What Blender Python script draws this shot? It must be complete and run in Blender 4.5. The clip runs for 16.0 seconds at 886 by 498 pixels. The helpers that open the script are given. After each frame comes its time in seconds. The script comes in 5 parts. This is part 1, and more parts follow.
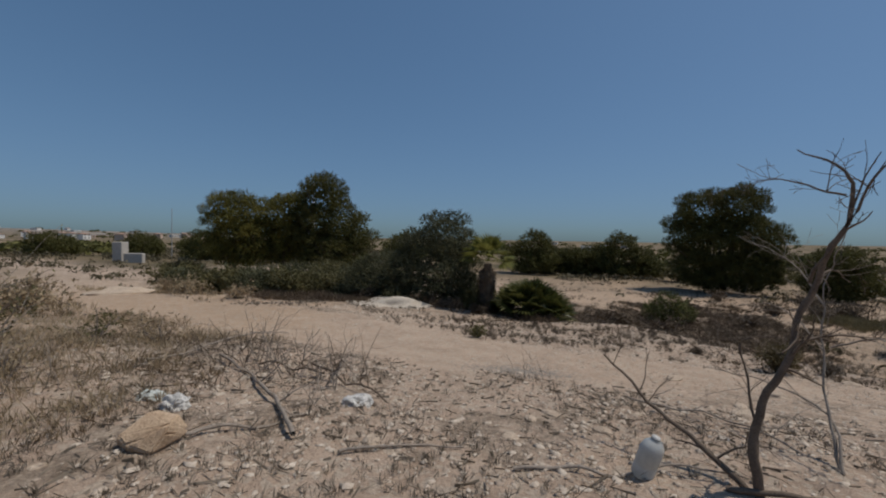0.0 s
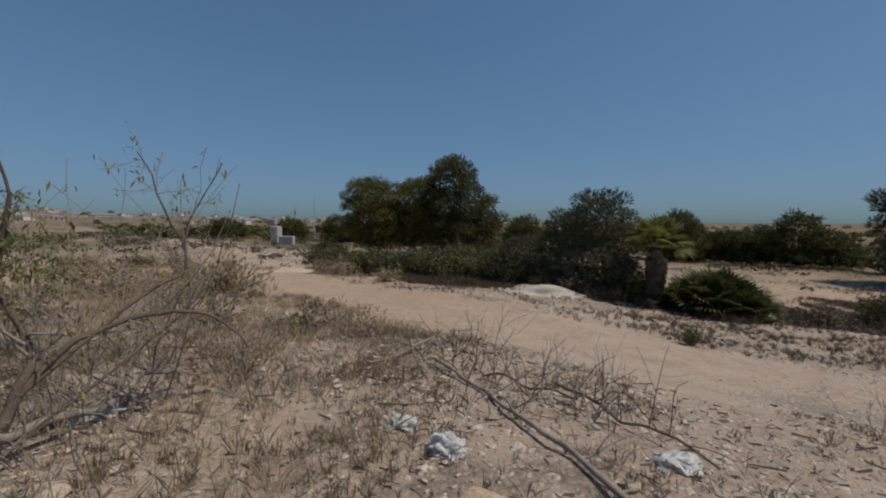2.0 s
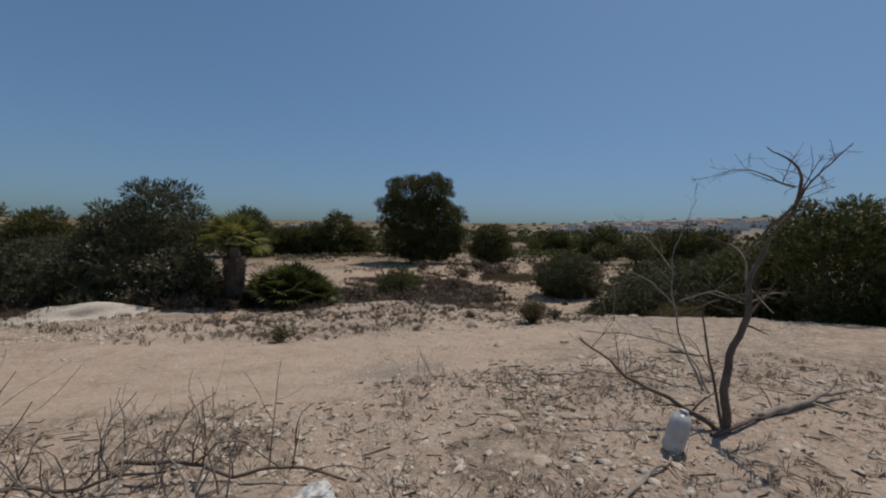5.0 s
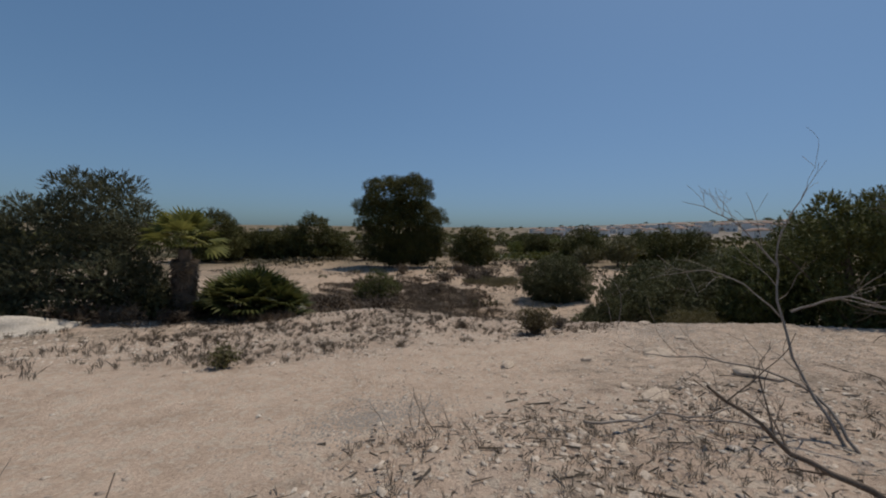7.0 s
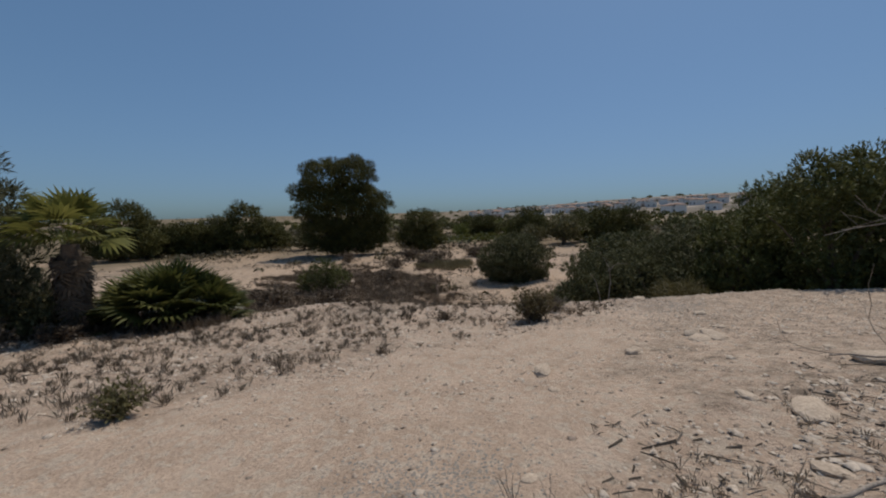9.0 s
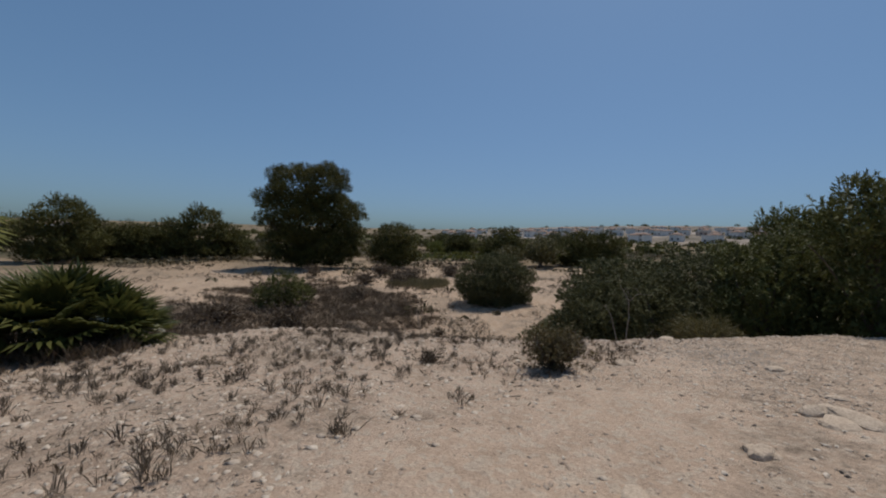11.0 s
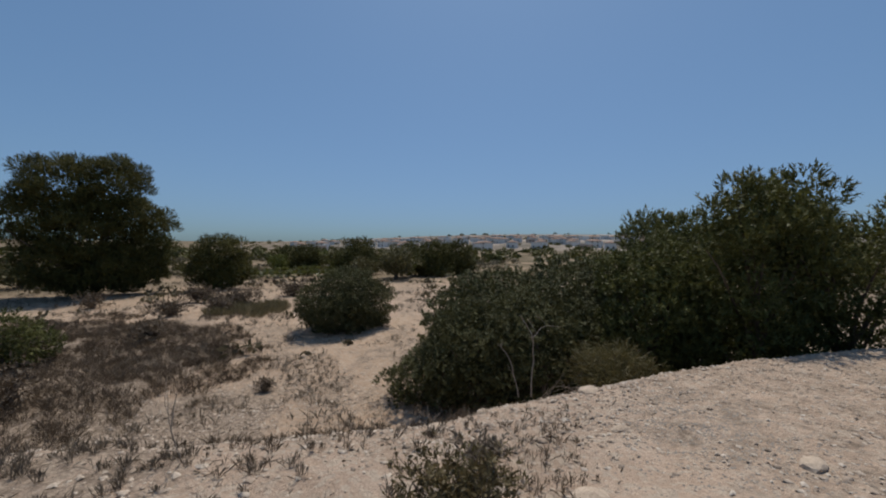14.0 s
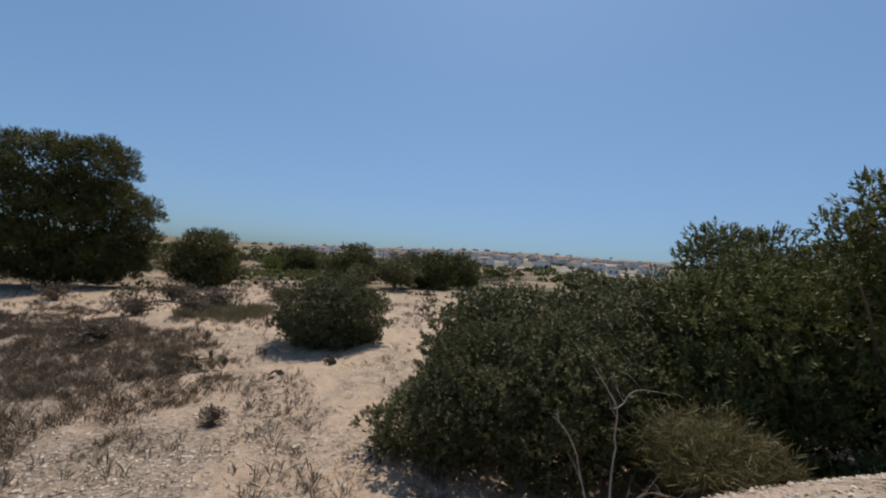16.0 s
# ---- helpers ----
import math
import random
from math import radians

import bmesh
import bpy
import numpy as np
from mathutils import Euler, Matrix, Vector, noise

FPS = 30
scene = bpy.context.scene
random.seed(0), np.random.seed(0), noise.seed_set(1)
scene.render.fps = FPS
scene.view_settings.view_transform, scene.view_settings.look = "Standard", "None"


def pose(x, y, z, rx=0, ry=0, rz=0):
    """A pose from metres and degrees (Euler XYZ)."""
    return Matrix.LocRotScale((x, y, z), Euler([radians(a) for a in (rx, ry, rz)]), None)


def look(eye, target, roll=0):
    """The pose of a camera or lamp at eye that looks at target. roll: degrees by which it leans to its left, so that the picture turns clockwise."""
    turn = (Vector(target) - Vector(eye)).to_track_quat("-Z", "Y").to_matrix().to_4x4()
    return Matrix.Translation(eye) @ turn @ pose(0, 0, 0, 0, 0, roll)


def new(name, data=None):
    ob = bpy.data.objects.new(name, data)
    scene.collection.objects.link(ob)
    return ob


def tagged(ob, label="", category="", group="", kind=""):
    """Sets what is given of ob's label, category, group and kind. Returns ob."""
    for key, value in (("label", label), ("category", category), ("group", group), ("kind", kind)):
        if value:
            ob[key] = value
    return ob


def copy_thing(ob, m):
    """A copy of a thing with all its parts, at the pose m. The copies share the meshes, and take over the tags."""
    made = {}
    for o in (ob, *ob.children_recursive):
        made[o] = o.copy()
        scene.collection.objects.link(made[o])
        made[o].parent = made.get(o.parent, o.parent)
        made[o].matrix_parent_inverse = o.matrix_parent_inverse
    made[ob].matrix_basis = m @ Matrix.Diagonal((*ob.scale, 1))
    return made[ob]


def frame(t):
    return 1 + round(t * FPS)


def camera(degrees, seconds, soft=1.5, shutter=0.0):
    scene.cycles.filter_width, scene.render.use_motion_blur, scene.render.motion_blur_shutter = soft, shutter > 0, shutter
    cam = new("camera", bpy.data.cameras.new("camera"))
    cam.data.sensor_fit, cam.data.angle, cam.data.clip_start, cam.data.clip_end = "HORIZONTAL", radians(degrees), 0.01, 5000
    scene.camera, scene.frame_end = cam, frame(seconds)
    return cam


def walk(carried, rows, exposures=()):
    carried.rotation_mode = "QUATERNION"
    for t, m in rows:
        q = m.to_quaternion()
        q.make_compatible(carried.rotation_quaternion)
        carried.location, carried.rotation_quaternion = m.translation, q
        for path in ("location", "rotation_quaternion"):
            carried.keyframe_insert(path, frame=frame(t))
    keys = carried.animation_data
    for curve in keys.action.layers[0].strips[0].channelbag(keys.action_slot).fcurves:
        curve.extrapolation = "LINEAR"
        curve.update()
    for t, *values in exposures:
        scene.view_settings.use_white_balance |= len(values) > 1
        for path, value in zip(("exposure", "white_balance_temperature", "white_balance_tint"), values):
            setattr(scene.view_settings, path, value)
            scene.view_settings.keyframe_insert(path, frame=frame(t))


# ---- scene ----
cam = camera(95.8, 16.0, soft=2.0, shutter=0.05)
PATH = [
    (0, (-0.497, 0.374, 1.415), (-0.424, 2.372, 1.364), 0.9),
    (0.5, (-0.843, 0.674, 1.418), (-0.872, 2.668, 1.272), 1.7),
    (1, (-1.218, 0.916, 1.424), (-1.305, 2.906, 1.245), 1.4),
    (1.5, (-1.65, 1.196, 1.406), (-1.901, 3.174, 1.253), 0.4),
    (2, (-2.058, 1.434, 1.396), (-2.527, 3.373, 1.254), 0.4),
    (2.5, (-2.417, 1.577, 1.382), (-3.323, 3.358, 1.285), -0.8),
    (3, (-2.674, 1.754, 1.334), (-3.927, 3.308, 1.23), -0.9),
    (3.2, (-2.767, 1.788, 1.372), (-4.116, 3.256, 1.213), -0.1),
    (3.5, (-2.761, 1.861, 1.358), (-3.901, 3.499, 1.226), -1.4),
    (3.8, (-2.722, 1.94, 1.368), (-3.223, 3.874, 1.267), -1.1),
    (4, (-2.613, 1.928, 1.406), (-2.529, 3.922, 1.265), -1.1),
    (4.3, (-2.459, 1.977, 1.409), (-1.51, 3.733, 1.288), -0.0),
    (4.5, (-2.344, 2.014, 1.407), (-1.128, 3.601, 1.34), 0.6),
    (4.7, (-2.23, 2.053, 1.409), (-0.908, 3.547, 1.278), 0.8),
    (7, (-1.18, 3.412, 1.174), (0.257, 4.798, 1.063), 0.7),
    (7.5, (-0.865, 3.6, 1.16), (0.435, 5.117, 1.062), -1.9),
    (8, (-0.708, 4.057, 1.069), (0.775, 5.395, 0.962), -2.5),
    (8.2, (-0.665, 4.273, 1.027), (0.933, 5.469, 0.9), -2.4),
    (10.3, (0.387, 6.046, 0.778), (2.015, 7.187, 0.555), -0.5),
    (10.5, (0.576, 6.162, 0.747), (2.218, 7.285, 0.537), 0.0),
    (11, (1.027, 6.44, 0.729), (2.732, 7.482, 0.633), 1.7),
    (11.5, (1.561, 6.747, 0.752), (3.345, 7.648, 0.806), 0.2),
    (12, (2.083, 7.067, 0.726), (3.871, 7.961, 0.784), -0.1),
    (12.5, (2.627, 7.332, 0.699), (4.474, 8.099, 0.66), -1.5),
    (13, (3.204, 7.388, 0.674), (5.091, 8.05, 0.633), 0.1),
    (13.3, (3.562, 7.448, 0.661), (5.498, 7.944, 0.589), 0.3),
    (13.5, (3.785, 7.461, 0.632), (5.734, 7.908, 0.608), 2.5),
    (14, (4.125, 7.615, 0.709), (6.09, 7.989, 0.68), 0.6),
    (14.5, (4.658, 7.705, 0.708), (6.622, 8.074, 0.626), 1.9),
    (15, (5.184, 7.828, 0.685), (7.151, 8.183, 0.626), 1.5),
    (15.5, (5.943, 8.015, 0.545), (7.907, 8.389, 0.602), 3.5),
    (16, (6.431, 8.259, 0.509), (8.393, 8.642, 0.547), 4.4),
]
walk(cam, [(t, look(eye, target, roll)) for t, eye, target, roll in PATH], exposures=((0, -0.62), (3.5, -0.58), (7, -0.53), (11, -0.48), (13, -0.36), (15, -0.29), (16, 0.0)))

# ---- sky, sun, exposure ----
SUN_AZ, SUN_EL = radians(-88), radians(62)          # azimuth from +y, positive to the left
sun_dir = Vector((-math.sin(SUN_AZ) * math.cos(SUN_EL), math.cos(SUN_AZ) * math.cos(SUN_EL), math.sin(SUN_EL)))
world = bpy.data.worlds.new("clear_sky")
scene.world = world
world.use_nodes = True
wt = world.node_tree
sky = wt.nodes.new("ShaderNodeTexSky")
sky.sky_type, sky.sun_disc = "NISHITA", False
sky.sun_elevation, sky.sun_rotation = SUN_EL, -SUN_AZ
sky.air_density, sky.dust_density, sky.ozone_density, sky.altitude = 1.0, 1.1, 3.5, 60
wt.nodes["Background"].inputs[1].default_value = 0.10
grow = wt.nodes.new("ShaderNodeVectorMath")     # compresses the sky's brightness by hand: evens it out towards the horizon
grow.operation = "MULTIPLY_ADD"
grow.inputs[1].default_value, grow.inputs[2].default_value = (0.31, 0.24, 0.13), (1, 1, 1)
even = wt.nodes.new("ShaderNodeVectorMath")
even.operation = "DIVIDE"
tint = wt.nodes.new("ShaderNodeVectorMath")
tint.operation = "MULTIPLY"
tint.inputs[1].default_value = (1.33, 1.72, 1.77)
wt.links.new(sky.outputs[0], grow.inputs[0])
wt.links.new(sky.outputs[0], even.inputs[0])
wt.links.new(grow.outputs[0], even.inputs[1])
wt.links.new(even.outputs[0], tint.inputs[0])
wt.links.new(tint.outputs[0], wt.nodes["Background"].inputs[0])
sun = new("sun", bpy.data.lights.new("sun", "SUN"))
sun.data.energy, sun.data.angle, sun.data.color = 4.2, radians(0.53), (1.0, 0.92, 0.82)
sun.matrix_world = look((0, 0, 0), -sun_dir)
sun.location = (60, 0, 90)

# ---- materials ----


def mat(name, rough=0.9, spec=0.25):
    m = bpy.data.materials.new(name)
    m.use_nodes = True
    b = m.node_tree.nodes["Principled BSDF"]
    b.inputs["Roughness"].default_value = rough
    b.inputs["Specular IOR Level"].default_value = spec
    return m, m.node_tree, b


def node(nt, kind, **kw):
    n = nt.nodes.new(kind)
    for k, v in kw.items():
        n.inputs[k.replace("_", " ")].default_value = v
    return n


def noise_tex(nt, scale, detail=5.0, rough=0.6, co=None):
    n = node(nt, "ShaderNodeTexNoise", Scale=scale, Detail=detail, Roughness=rough)
    if co is None:
        co = nt.nodes.new("ShaderNodeNewGeometry").outputs["Position"]
    nt.links.new(co, n.inputs["Vector"])
    return n.outputs["Fac"]


def ramp(nt, fac, stops):
    r = nt.nodes.new("ShaderNodeValToRGB")
    e = r.color_ramp.elements
    while len(e) < len(stops):
        e.new(0.5)
    for el, (p, c) in zip(e, stops):
        el.position, el.color = p, (*c, 1)
    nt.links.new(fac, r.inputs[0])
    return r.outputs[0]


def mix(nt, fac, a, b, kind="MIX"):
    m = nt.nodes.new("ShaderNodeMix")
    m.data_type, m.blend_type = "RGBA", kind
    for sock, v in ((m.inputs[0], fac), (m.inputs[6], a), (m.inputs[7], b)):
        if isinstance(v, (int, float)):
            sock.default_value = v
        elif isinstance(v, tuple):
            sock.default_value = (*v, 1)
        else:
            nt.links.new(v, sock)
    return m.outputs[2]


def bump(nt, b, height, strength, dist):
    n = node(nt, "ShaderNodeBump", Strength=strength, Distance=dist)
    nt.links.new(height, n.inputs["Height"])
    nt.links.new(n.outputs[0], b.inputs["Normal"])


def grainy(name, dark, light, scale, rough=0.9, fine=None, bumps=0.5, dist=0.01, spec=0.25):
    """A surface with variation at two scales and a fine relief."""
    m, nt, b = mat(name, rough, spec)
    a = noise_tex(nt, scale, 6)
    f = noise_tex(nt, fine or scale * 9, 4)
    c = ramp(nt, a, [(0.3, dark), (0.7, light)])
    c = mix(nt, 0.45, c, ramp(nt, f, [(0.3, tuple(v * 0.6 for v in dark)), (0.7, tuple(min(1, v * 1.15) for v in light))]))
    nt.links.new(c, b.inputs["Base Color"])
    bump(nt, b, f, bumps, dist)
    return m


def leafy(name, dark, mid, light, rough=0.6, spec=0.3, through_light=0.25):
    """Leaves: each one its own tint, with some light passing through."""
    m, nt, b = mat(name, rough, spec)
    g = nt.nodes.new("ShaderNodeNewGeometry")
    c = ramp(nt, g.outputs["Random Per Island"], [(0.0, dark), (0.55, mid), (1.0, light)])
    n = noise_tex(nt, 0.9, 3)
    c = mix(nt, 0.5, c, ramp(nt, n, [(0.35, dark), (0.65, light)]))
    nt.links.new(c, b.inputs["Base Color"])
    t = nt.nodes.new("ShaderNodeBsdfTranslucent")
    nt.links.new(c, t.inputs[0])
    ms = nt.nodes.new("ShaderNodeMixShader")
    ms.inputs[0].default_value = through_light
    nt.links.new(b.outputs[0], ms.inputs[1])
    nt.links.new(t.outputs[0], ms.inputs[2])
    nt.links.new(ms.outputs[0], nt.nodes["Material Output"].inputs[0])
    return m


def ground_material():
    m, nt, b = mat("dry_earth", 0.95, 0.15)
    geo = nt.nodes.new("ShaderNodeNewGeometry").outputs["Position"]

    def attr(name):
        a = nt.nodes.new("ShaderNodeAttribute")
        a.attribute_name = name
        return a.outputs["Fac"]
    big, midn, fine = noise_tex(nt, 0.35, 4, 0.55, geo), noise_tex(nt, 2.2, 6, 0.65, geo), noise_tex(nt, 28, 5, 0.7, geo)
    soil = ramp(nt, midn, [(0.28, (0.27, 0.19, 0.137)), (0.5, (0.455, 0.333, 0.249)), (0.72, (0.57, 0.438, 0.34))])
    track = ramp(nt, midn, [(0.25, (0.34, 0.242, 0.174)), (0.5, (0.475, 0.345, 0.253)), (0.75, (0.57, 0.43, 0.328))])
    litter = ramp(nt, noise_tex(nt, 11, 6, 0.75, geo), [(0.32, (0.12, 0.092, 0.069)), (0.5, (0.27, 0.207, 0.153)), (0.68, (0.50, 0.41, 0.315))])
    orange = ramp(nt, midn, [(0.3, (0.36, 0.232, 0.142)), (0.7, (0.50, 0.345, 0.225))])
    broken = nt.nodes.new("ShaderNodeMath")      # litter lies in ragged patches
    broken.operation = "MULTIPLY_ADD"
    nt.links.new(noise_tex(nt, 3.2, 6, 0.75, geo), broken.inputs[0])
    broken.inputs[1].default_value = 1.9
    spread = nt.nodes.new("ShaderNodeMath")
    spread.operation = "SUBTRACT"
    nt.links.new(attr("litter"), spread.inputs[0])
    spread.inputs[1].default_value = 0.95
    nt.links.new(spread.outputs[0], broken.inputs[2])
    ragged = ramp(nt, broken.outputs[0], [(0.3, (0, 0, 0)), (0.62, (0.95, 0.95, 0.95))])
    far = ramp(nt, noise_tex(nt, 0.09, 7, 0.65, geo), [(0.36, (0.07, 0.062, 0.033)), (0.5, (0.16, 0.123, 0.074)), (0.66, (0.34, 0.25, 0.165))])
    c = mix(nt, attr("track"), soil, track)
    c = mix(nt, attr("orange"), c, orange)
    stones = node(nt, "ShaderNodeTexVoronoi", Scale=16.0)
    nt.links.new(geo, stones.inputs["Vector"])
    speck = ramp(nt, stones.outputs["Color"], [(0.55, (0, 0, 0)), (0.75, (0.6, 0.6, 0.6))])
    c = mix(nt, speck, c, (0.50, 0.43, 0.345))
    c = mix(nt, 0.35, c, ramp(nt, fine, [(0.3, (0.18, 0.135, 0.095)), (0.7, (0.60, 0.48, 0.36))]))
    c = mix(nt, ragged, c, litter)
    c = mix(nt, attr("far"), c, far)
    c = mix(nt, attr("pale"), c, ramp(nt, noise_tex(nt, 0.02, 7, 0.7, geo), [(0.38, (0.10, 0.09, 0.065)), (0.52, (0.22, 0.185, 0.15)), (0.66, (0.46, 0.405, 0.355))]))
    nt.links.new(c, b.inputs["Base Color"])
    h = nt.nodes.new("ShaderNodeMath")
    h.operation = "ADD"
    nt.links.new(fine, h.inputs[0])
    nt.links.new(noise_tex(nt, 9, 4, 0.6, geo), h.inputs[1])
    pits = node(nt, "ShaderNodeTexVoronoi", Scale=38.0)
    nt.links.new(geo, pits.inputs["Vector"])
    h2 = nt.nodes.new("ShaderNodeMath")
    h2.operation = "MULTIPLY_ADD"
    nt.links.new(pits.outputs["Distance"], h2.inputs[0])
    h2.inputs[1].default_value = -0.25
    nt.links.new(h.outputs[0], h2.inputs[2])
    calm = nt.nodes.new("ShaderNodeMath")        # the beaten track lies smoother
    calm.operation = "MULTIPLY_ADD"
    nt.links.new(attr("track"), calm.inputs[0])
    calm.inputs[1].default_value, calm.inputs[2].default_value = -0.15, 0.9
    bump(nt, b, h2.outputs[0], 0.8, 0.035)
    nt.links.new(calm.outputs[0], b.inputs["Normal"].links[0].from_node.inputs["Strength"])
    return m


M_GROUND = ground_material()
M_PINE = leafy("pine_needles", (0.042, 0.043, 0.013), (0.084, 0.083, 0.023), (0.15, 0.14, 0.040), 0.65, 0.2, 0.2)
M_PINE_Y = leafy("yellowish_pine_needles", (0.030, 0.032, 0.008), (0.11, 0.105, 0.022), (0.26, 0.225, 0.05), 0.65, 0.2, 0.18)
M_BUSH = leafy("evergreen_leaves", (0.056, 0.058, 0.024), (0.094, 0.095, 0.038), (0.15, 0.146, 0.062), 0.65, 0.2, 0.22)
M_OLEANDER = leafy("lance_leaves", (0.052, 0.058, 0.018), (0.096, 0.104, 0.031), (0.18, 0.18, 0.055), 0.6, 0.2, 0.22)
M_OLIVE = leafy("grey_green_leaves", (0.052, 0.054, 0.028), (0.098, 0.099, 0.052), (0.165, 0.163, 0.094), 0.7, 0.15, 0.25)
M_SHRUB = leafy("dusty_shrub_leaves", (0.062, 0.058, 0.020), (0.115, 0.104, 0.040), (0.195, 0.168, 0.072))
M_YELLOWISH = leafy("olive_yellow_grass", (0.060, 0.050, 0.016), (0.115, 0.095, 0.032), (0.19, 0.158, 0.062))
M_ORCHARD = leafy("bright_orchard_leaves", (0.050, 0.062, 0.014), (0.11, 0.125, 0.028), (0.20, 0.205, 0.05), 0.6, 0.2, 0.3)
M_DRYSHRUB = leafy("half_dry_shrub_leaves", (0.070, 0.052, 0.022), (0.125, 0.096, 0.040), (0.20, 0.155, 0.072))
M_TOBACCO = leafy("yellow_green_leaves", (0.11, 0.12, 0.05), (0.22, 0.22, 0.085), (0.46, 0.39, 0.09), 0.5, 0.3, 0.3)
M_PALM = leafy("palm_leaflets", (0.03, 0.04, 0.010), (0.075, 0.088, 0.022), (0.17, 0.165, 0.05), 0.45, 0.4, 0.3)
M_PALM_LIVE = leafy("bright_palm_leaflets", (0.055, 0.066, 0.016), (0.12, 0.135, 0.034), (0.25, 0.235, 0.065), 0.6, 0.15, 0.35)
M_DEADPALM = leafy("dead_palm_leaflets", (0.075, 0.055, 0.038), (0.14, 0.105, 0.072), (0.24, 0.185, 0.13))
M_STRAWOLIVE = leafy("olive_straw_grass", (0.10, 0.085, 0.04), (0.19, 0.155, 0.08), (0.30, 0.25, 0.14))
M_WEEDCLUMP = leafy("dark_dead_weeds", (0.075, 0.058, 0.042), (0.14, 0.11, 0.08), (0.23, 0.185, 0.135))
M_STRAW = leafy("dry_grass", (0.20, 0.135, 0.075), (0.34, 0.255, 0.15), (0.50, 0.41, 0.27))
M_BROWN = leafy("dead_brown_weeds", (0.062, 0.044, 0.029), (0.118, 0.085, 0.056), (0.20, 0.15, 0.10))
M_WEED = leafy("grey_dead_weeds", (0.09, 0.072, 0.052), (0.18, 0.145, 0.105), (0.32, 0.265, 0.20))
M_BARK = grainy("rough_bark", (0.07, 0.05, 0.035), (0.17, 0.13, 0.095), 4)
M_TWIG = grainy("weathered_dead_wood", (0.16, 0.125, 0.095), (0.40, 0.34, 0.28), 12, bumps=0.3, dist=0.003)
M_TWIGD = grainy("brown_dead_wood", (0.08, 0.058, 0.042), (0.21, 0.16, 0.12), 12, bumps=0.3, dist=0.003)
M_CHALK = grainy("white_limestone", (0.42, 0.36, 0.29), (0.61, 0.54, 0.45), 3, bumps=0.6, dist=0.03)
M_STONE = grainy("limestone", (0.38, 0.29, 0.21), (0.58, 0.47, 0.36), 6, bumps=0.6, dist=0.01)
M_OCHRE = grainy("ochre_stone", (0.38, 0.25, 0.15), (0.60, 0.45, 0.31), 7, bumps=0.7, dist=0.015)
M_PINK = grainy("pink_paving", (0.40, 0.285, 0.255), (0.50, 0.365, 0.325), 3, 0.85)
M_KERB = grainy("concrete", (0.38, 0.35, 0.31), (0.52, 0.48, 0.43), 3)
M_EDGE = grainy("dusty_edging", (0.34, 0.265, 0.22), (0.45, 0.355, 0.30), 4)
M_ASPHALT = grainy("asphalt", (0.15, 0.15, 0.148), (0.21, 0.208, 0.20), 2, 0.85, 60)
M_YELLOW = grainy("yellow_render", (0.55, 0.37, 0.12), (0.64, 0.45, 0.16), 1.5)
M_PINKWALL = grainy("pale_pink_render", (0.50, 0.38, 0.30), (0.60, 0.47, 0.38), 1.2)
M_WHITE = grainy("white_render", (0.62, 0.60, 0.56), (0.78, 0.76, 0.72), 0.6)
M_ROOF = grainy("roof_tiles", (0.05, 0.07, 0.06), (0.10, 0.11, 0.10), 2)
M_TERRA = grainy("terracotta", (0.27, 0.18, 0.14), (0.37, 0.26, 0.20), 0.5)
M_DARK = grainy("shaded_opening", (0.03, 0.03, 0.035), (0.06, 0.06, 0.065), 2, 0.4)
M_METAL = grainy("painted_steel", (0.30, 0.31, 0.32), (0.42, 0.43, 0.44), 3, 0.5)
M_BAG = grainy("white_plastic_film", (0.44, 0.42, 0.39), (0.66, 0.64, 0.60), 9, 0.5, spec=0.3)
M_MINT = grainy("pale_mint_plastic_film", (0.40, 0.43, 0.39), (0.60, 0.62, 0.57), 9, 0.5, spec=0.3)

# ---- terrain ----
CREST = ((13.0, -14), (12.4, -4), (11.6, 2.5), (10.2, 6.0), (8.7, 8.4), (8.0, 10.2), (7.2, 12.6), (6.0, 15.6), (3.6, 18.6), (0.5, 20.3), (-5, 19.4), (-9, 19.6), (-16, 23.5), (-30, 34), (-60, 52))
TRACK = ((-34, 36, 1.6), (-20, 21.5, 1.5), (-12, 15.5, 1.6), (-7.0, 12.0, 1.7), (-2.6, 9.2, 1.9), (0.2, 7.5, 1.7), (3.0, 6.9, 1.5), (5.5, 5.6, 1.9), (9.2, 3.4, 2.4), (12.5, -2, 2.4), (14, -12, 2.5))
KERB = ((6, -6.0), (0.5, 0.05), (-2.5, 1.2), (-4.57, 2.2), (-7.8, 3.45), (-11.5, 5.0), (-16, 7.0), (-24, 10.0))


def polyline(x, y, pts):
    """Distance to a line, signed (positive on its left), and how far along its pieces."""
    best, sign, along = np.full(x.shape, 1e9), np.ones(x.shape), np.zeros(x.shape)
    for i in range(len(pts) - 1):
        ax, ay, bx, by = pts[i][0], pts[i][1], pts[i + 1][0], pts[i + 1][1]
        dx, dy = bx - ax, by - ay
        u = np.clip(((x - ax) * dx + (y - ay) * dy) / (dx * dx + dy * dy), 0, 1)
        d = np.hypot(x - ax - u * dx, y - ay - u * dy)
        s = np.where(dx * (y - ay) - dy * (x - ax) >= 0, 1.0, -1.0)
        near = d < best
        best, sign, along = np.where(near, d, best), np.where(near, s, sign), np.where(near, i + u, along)
    return best, sign, along


def smooth(a, b, v):
    u = np.clip((v - a) / (b - a), 0, 1)
    return u * u * (3 - 2 * u)


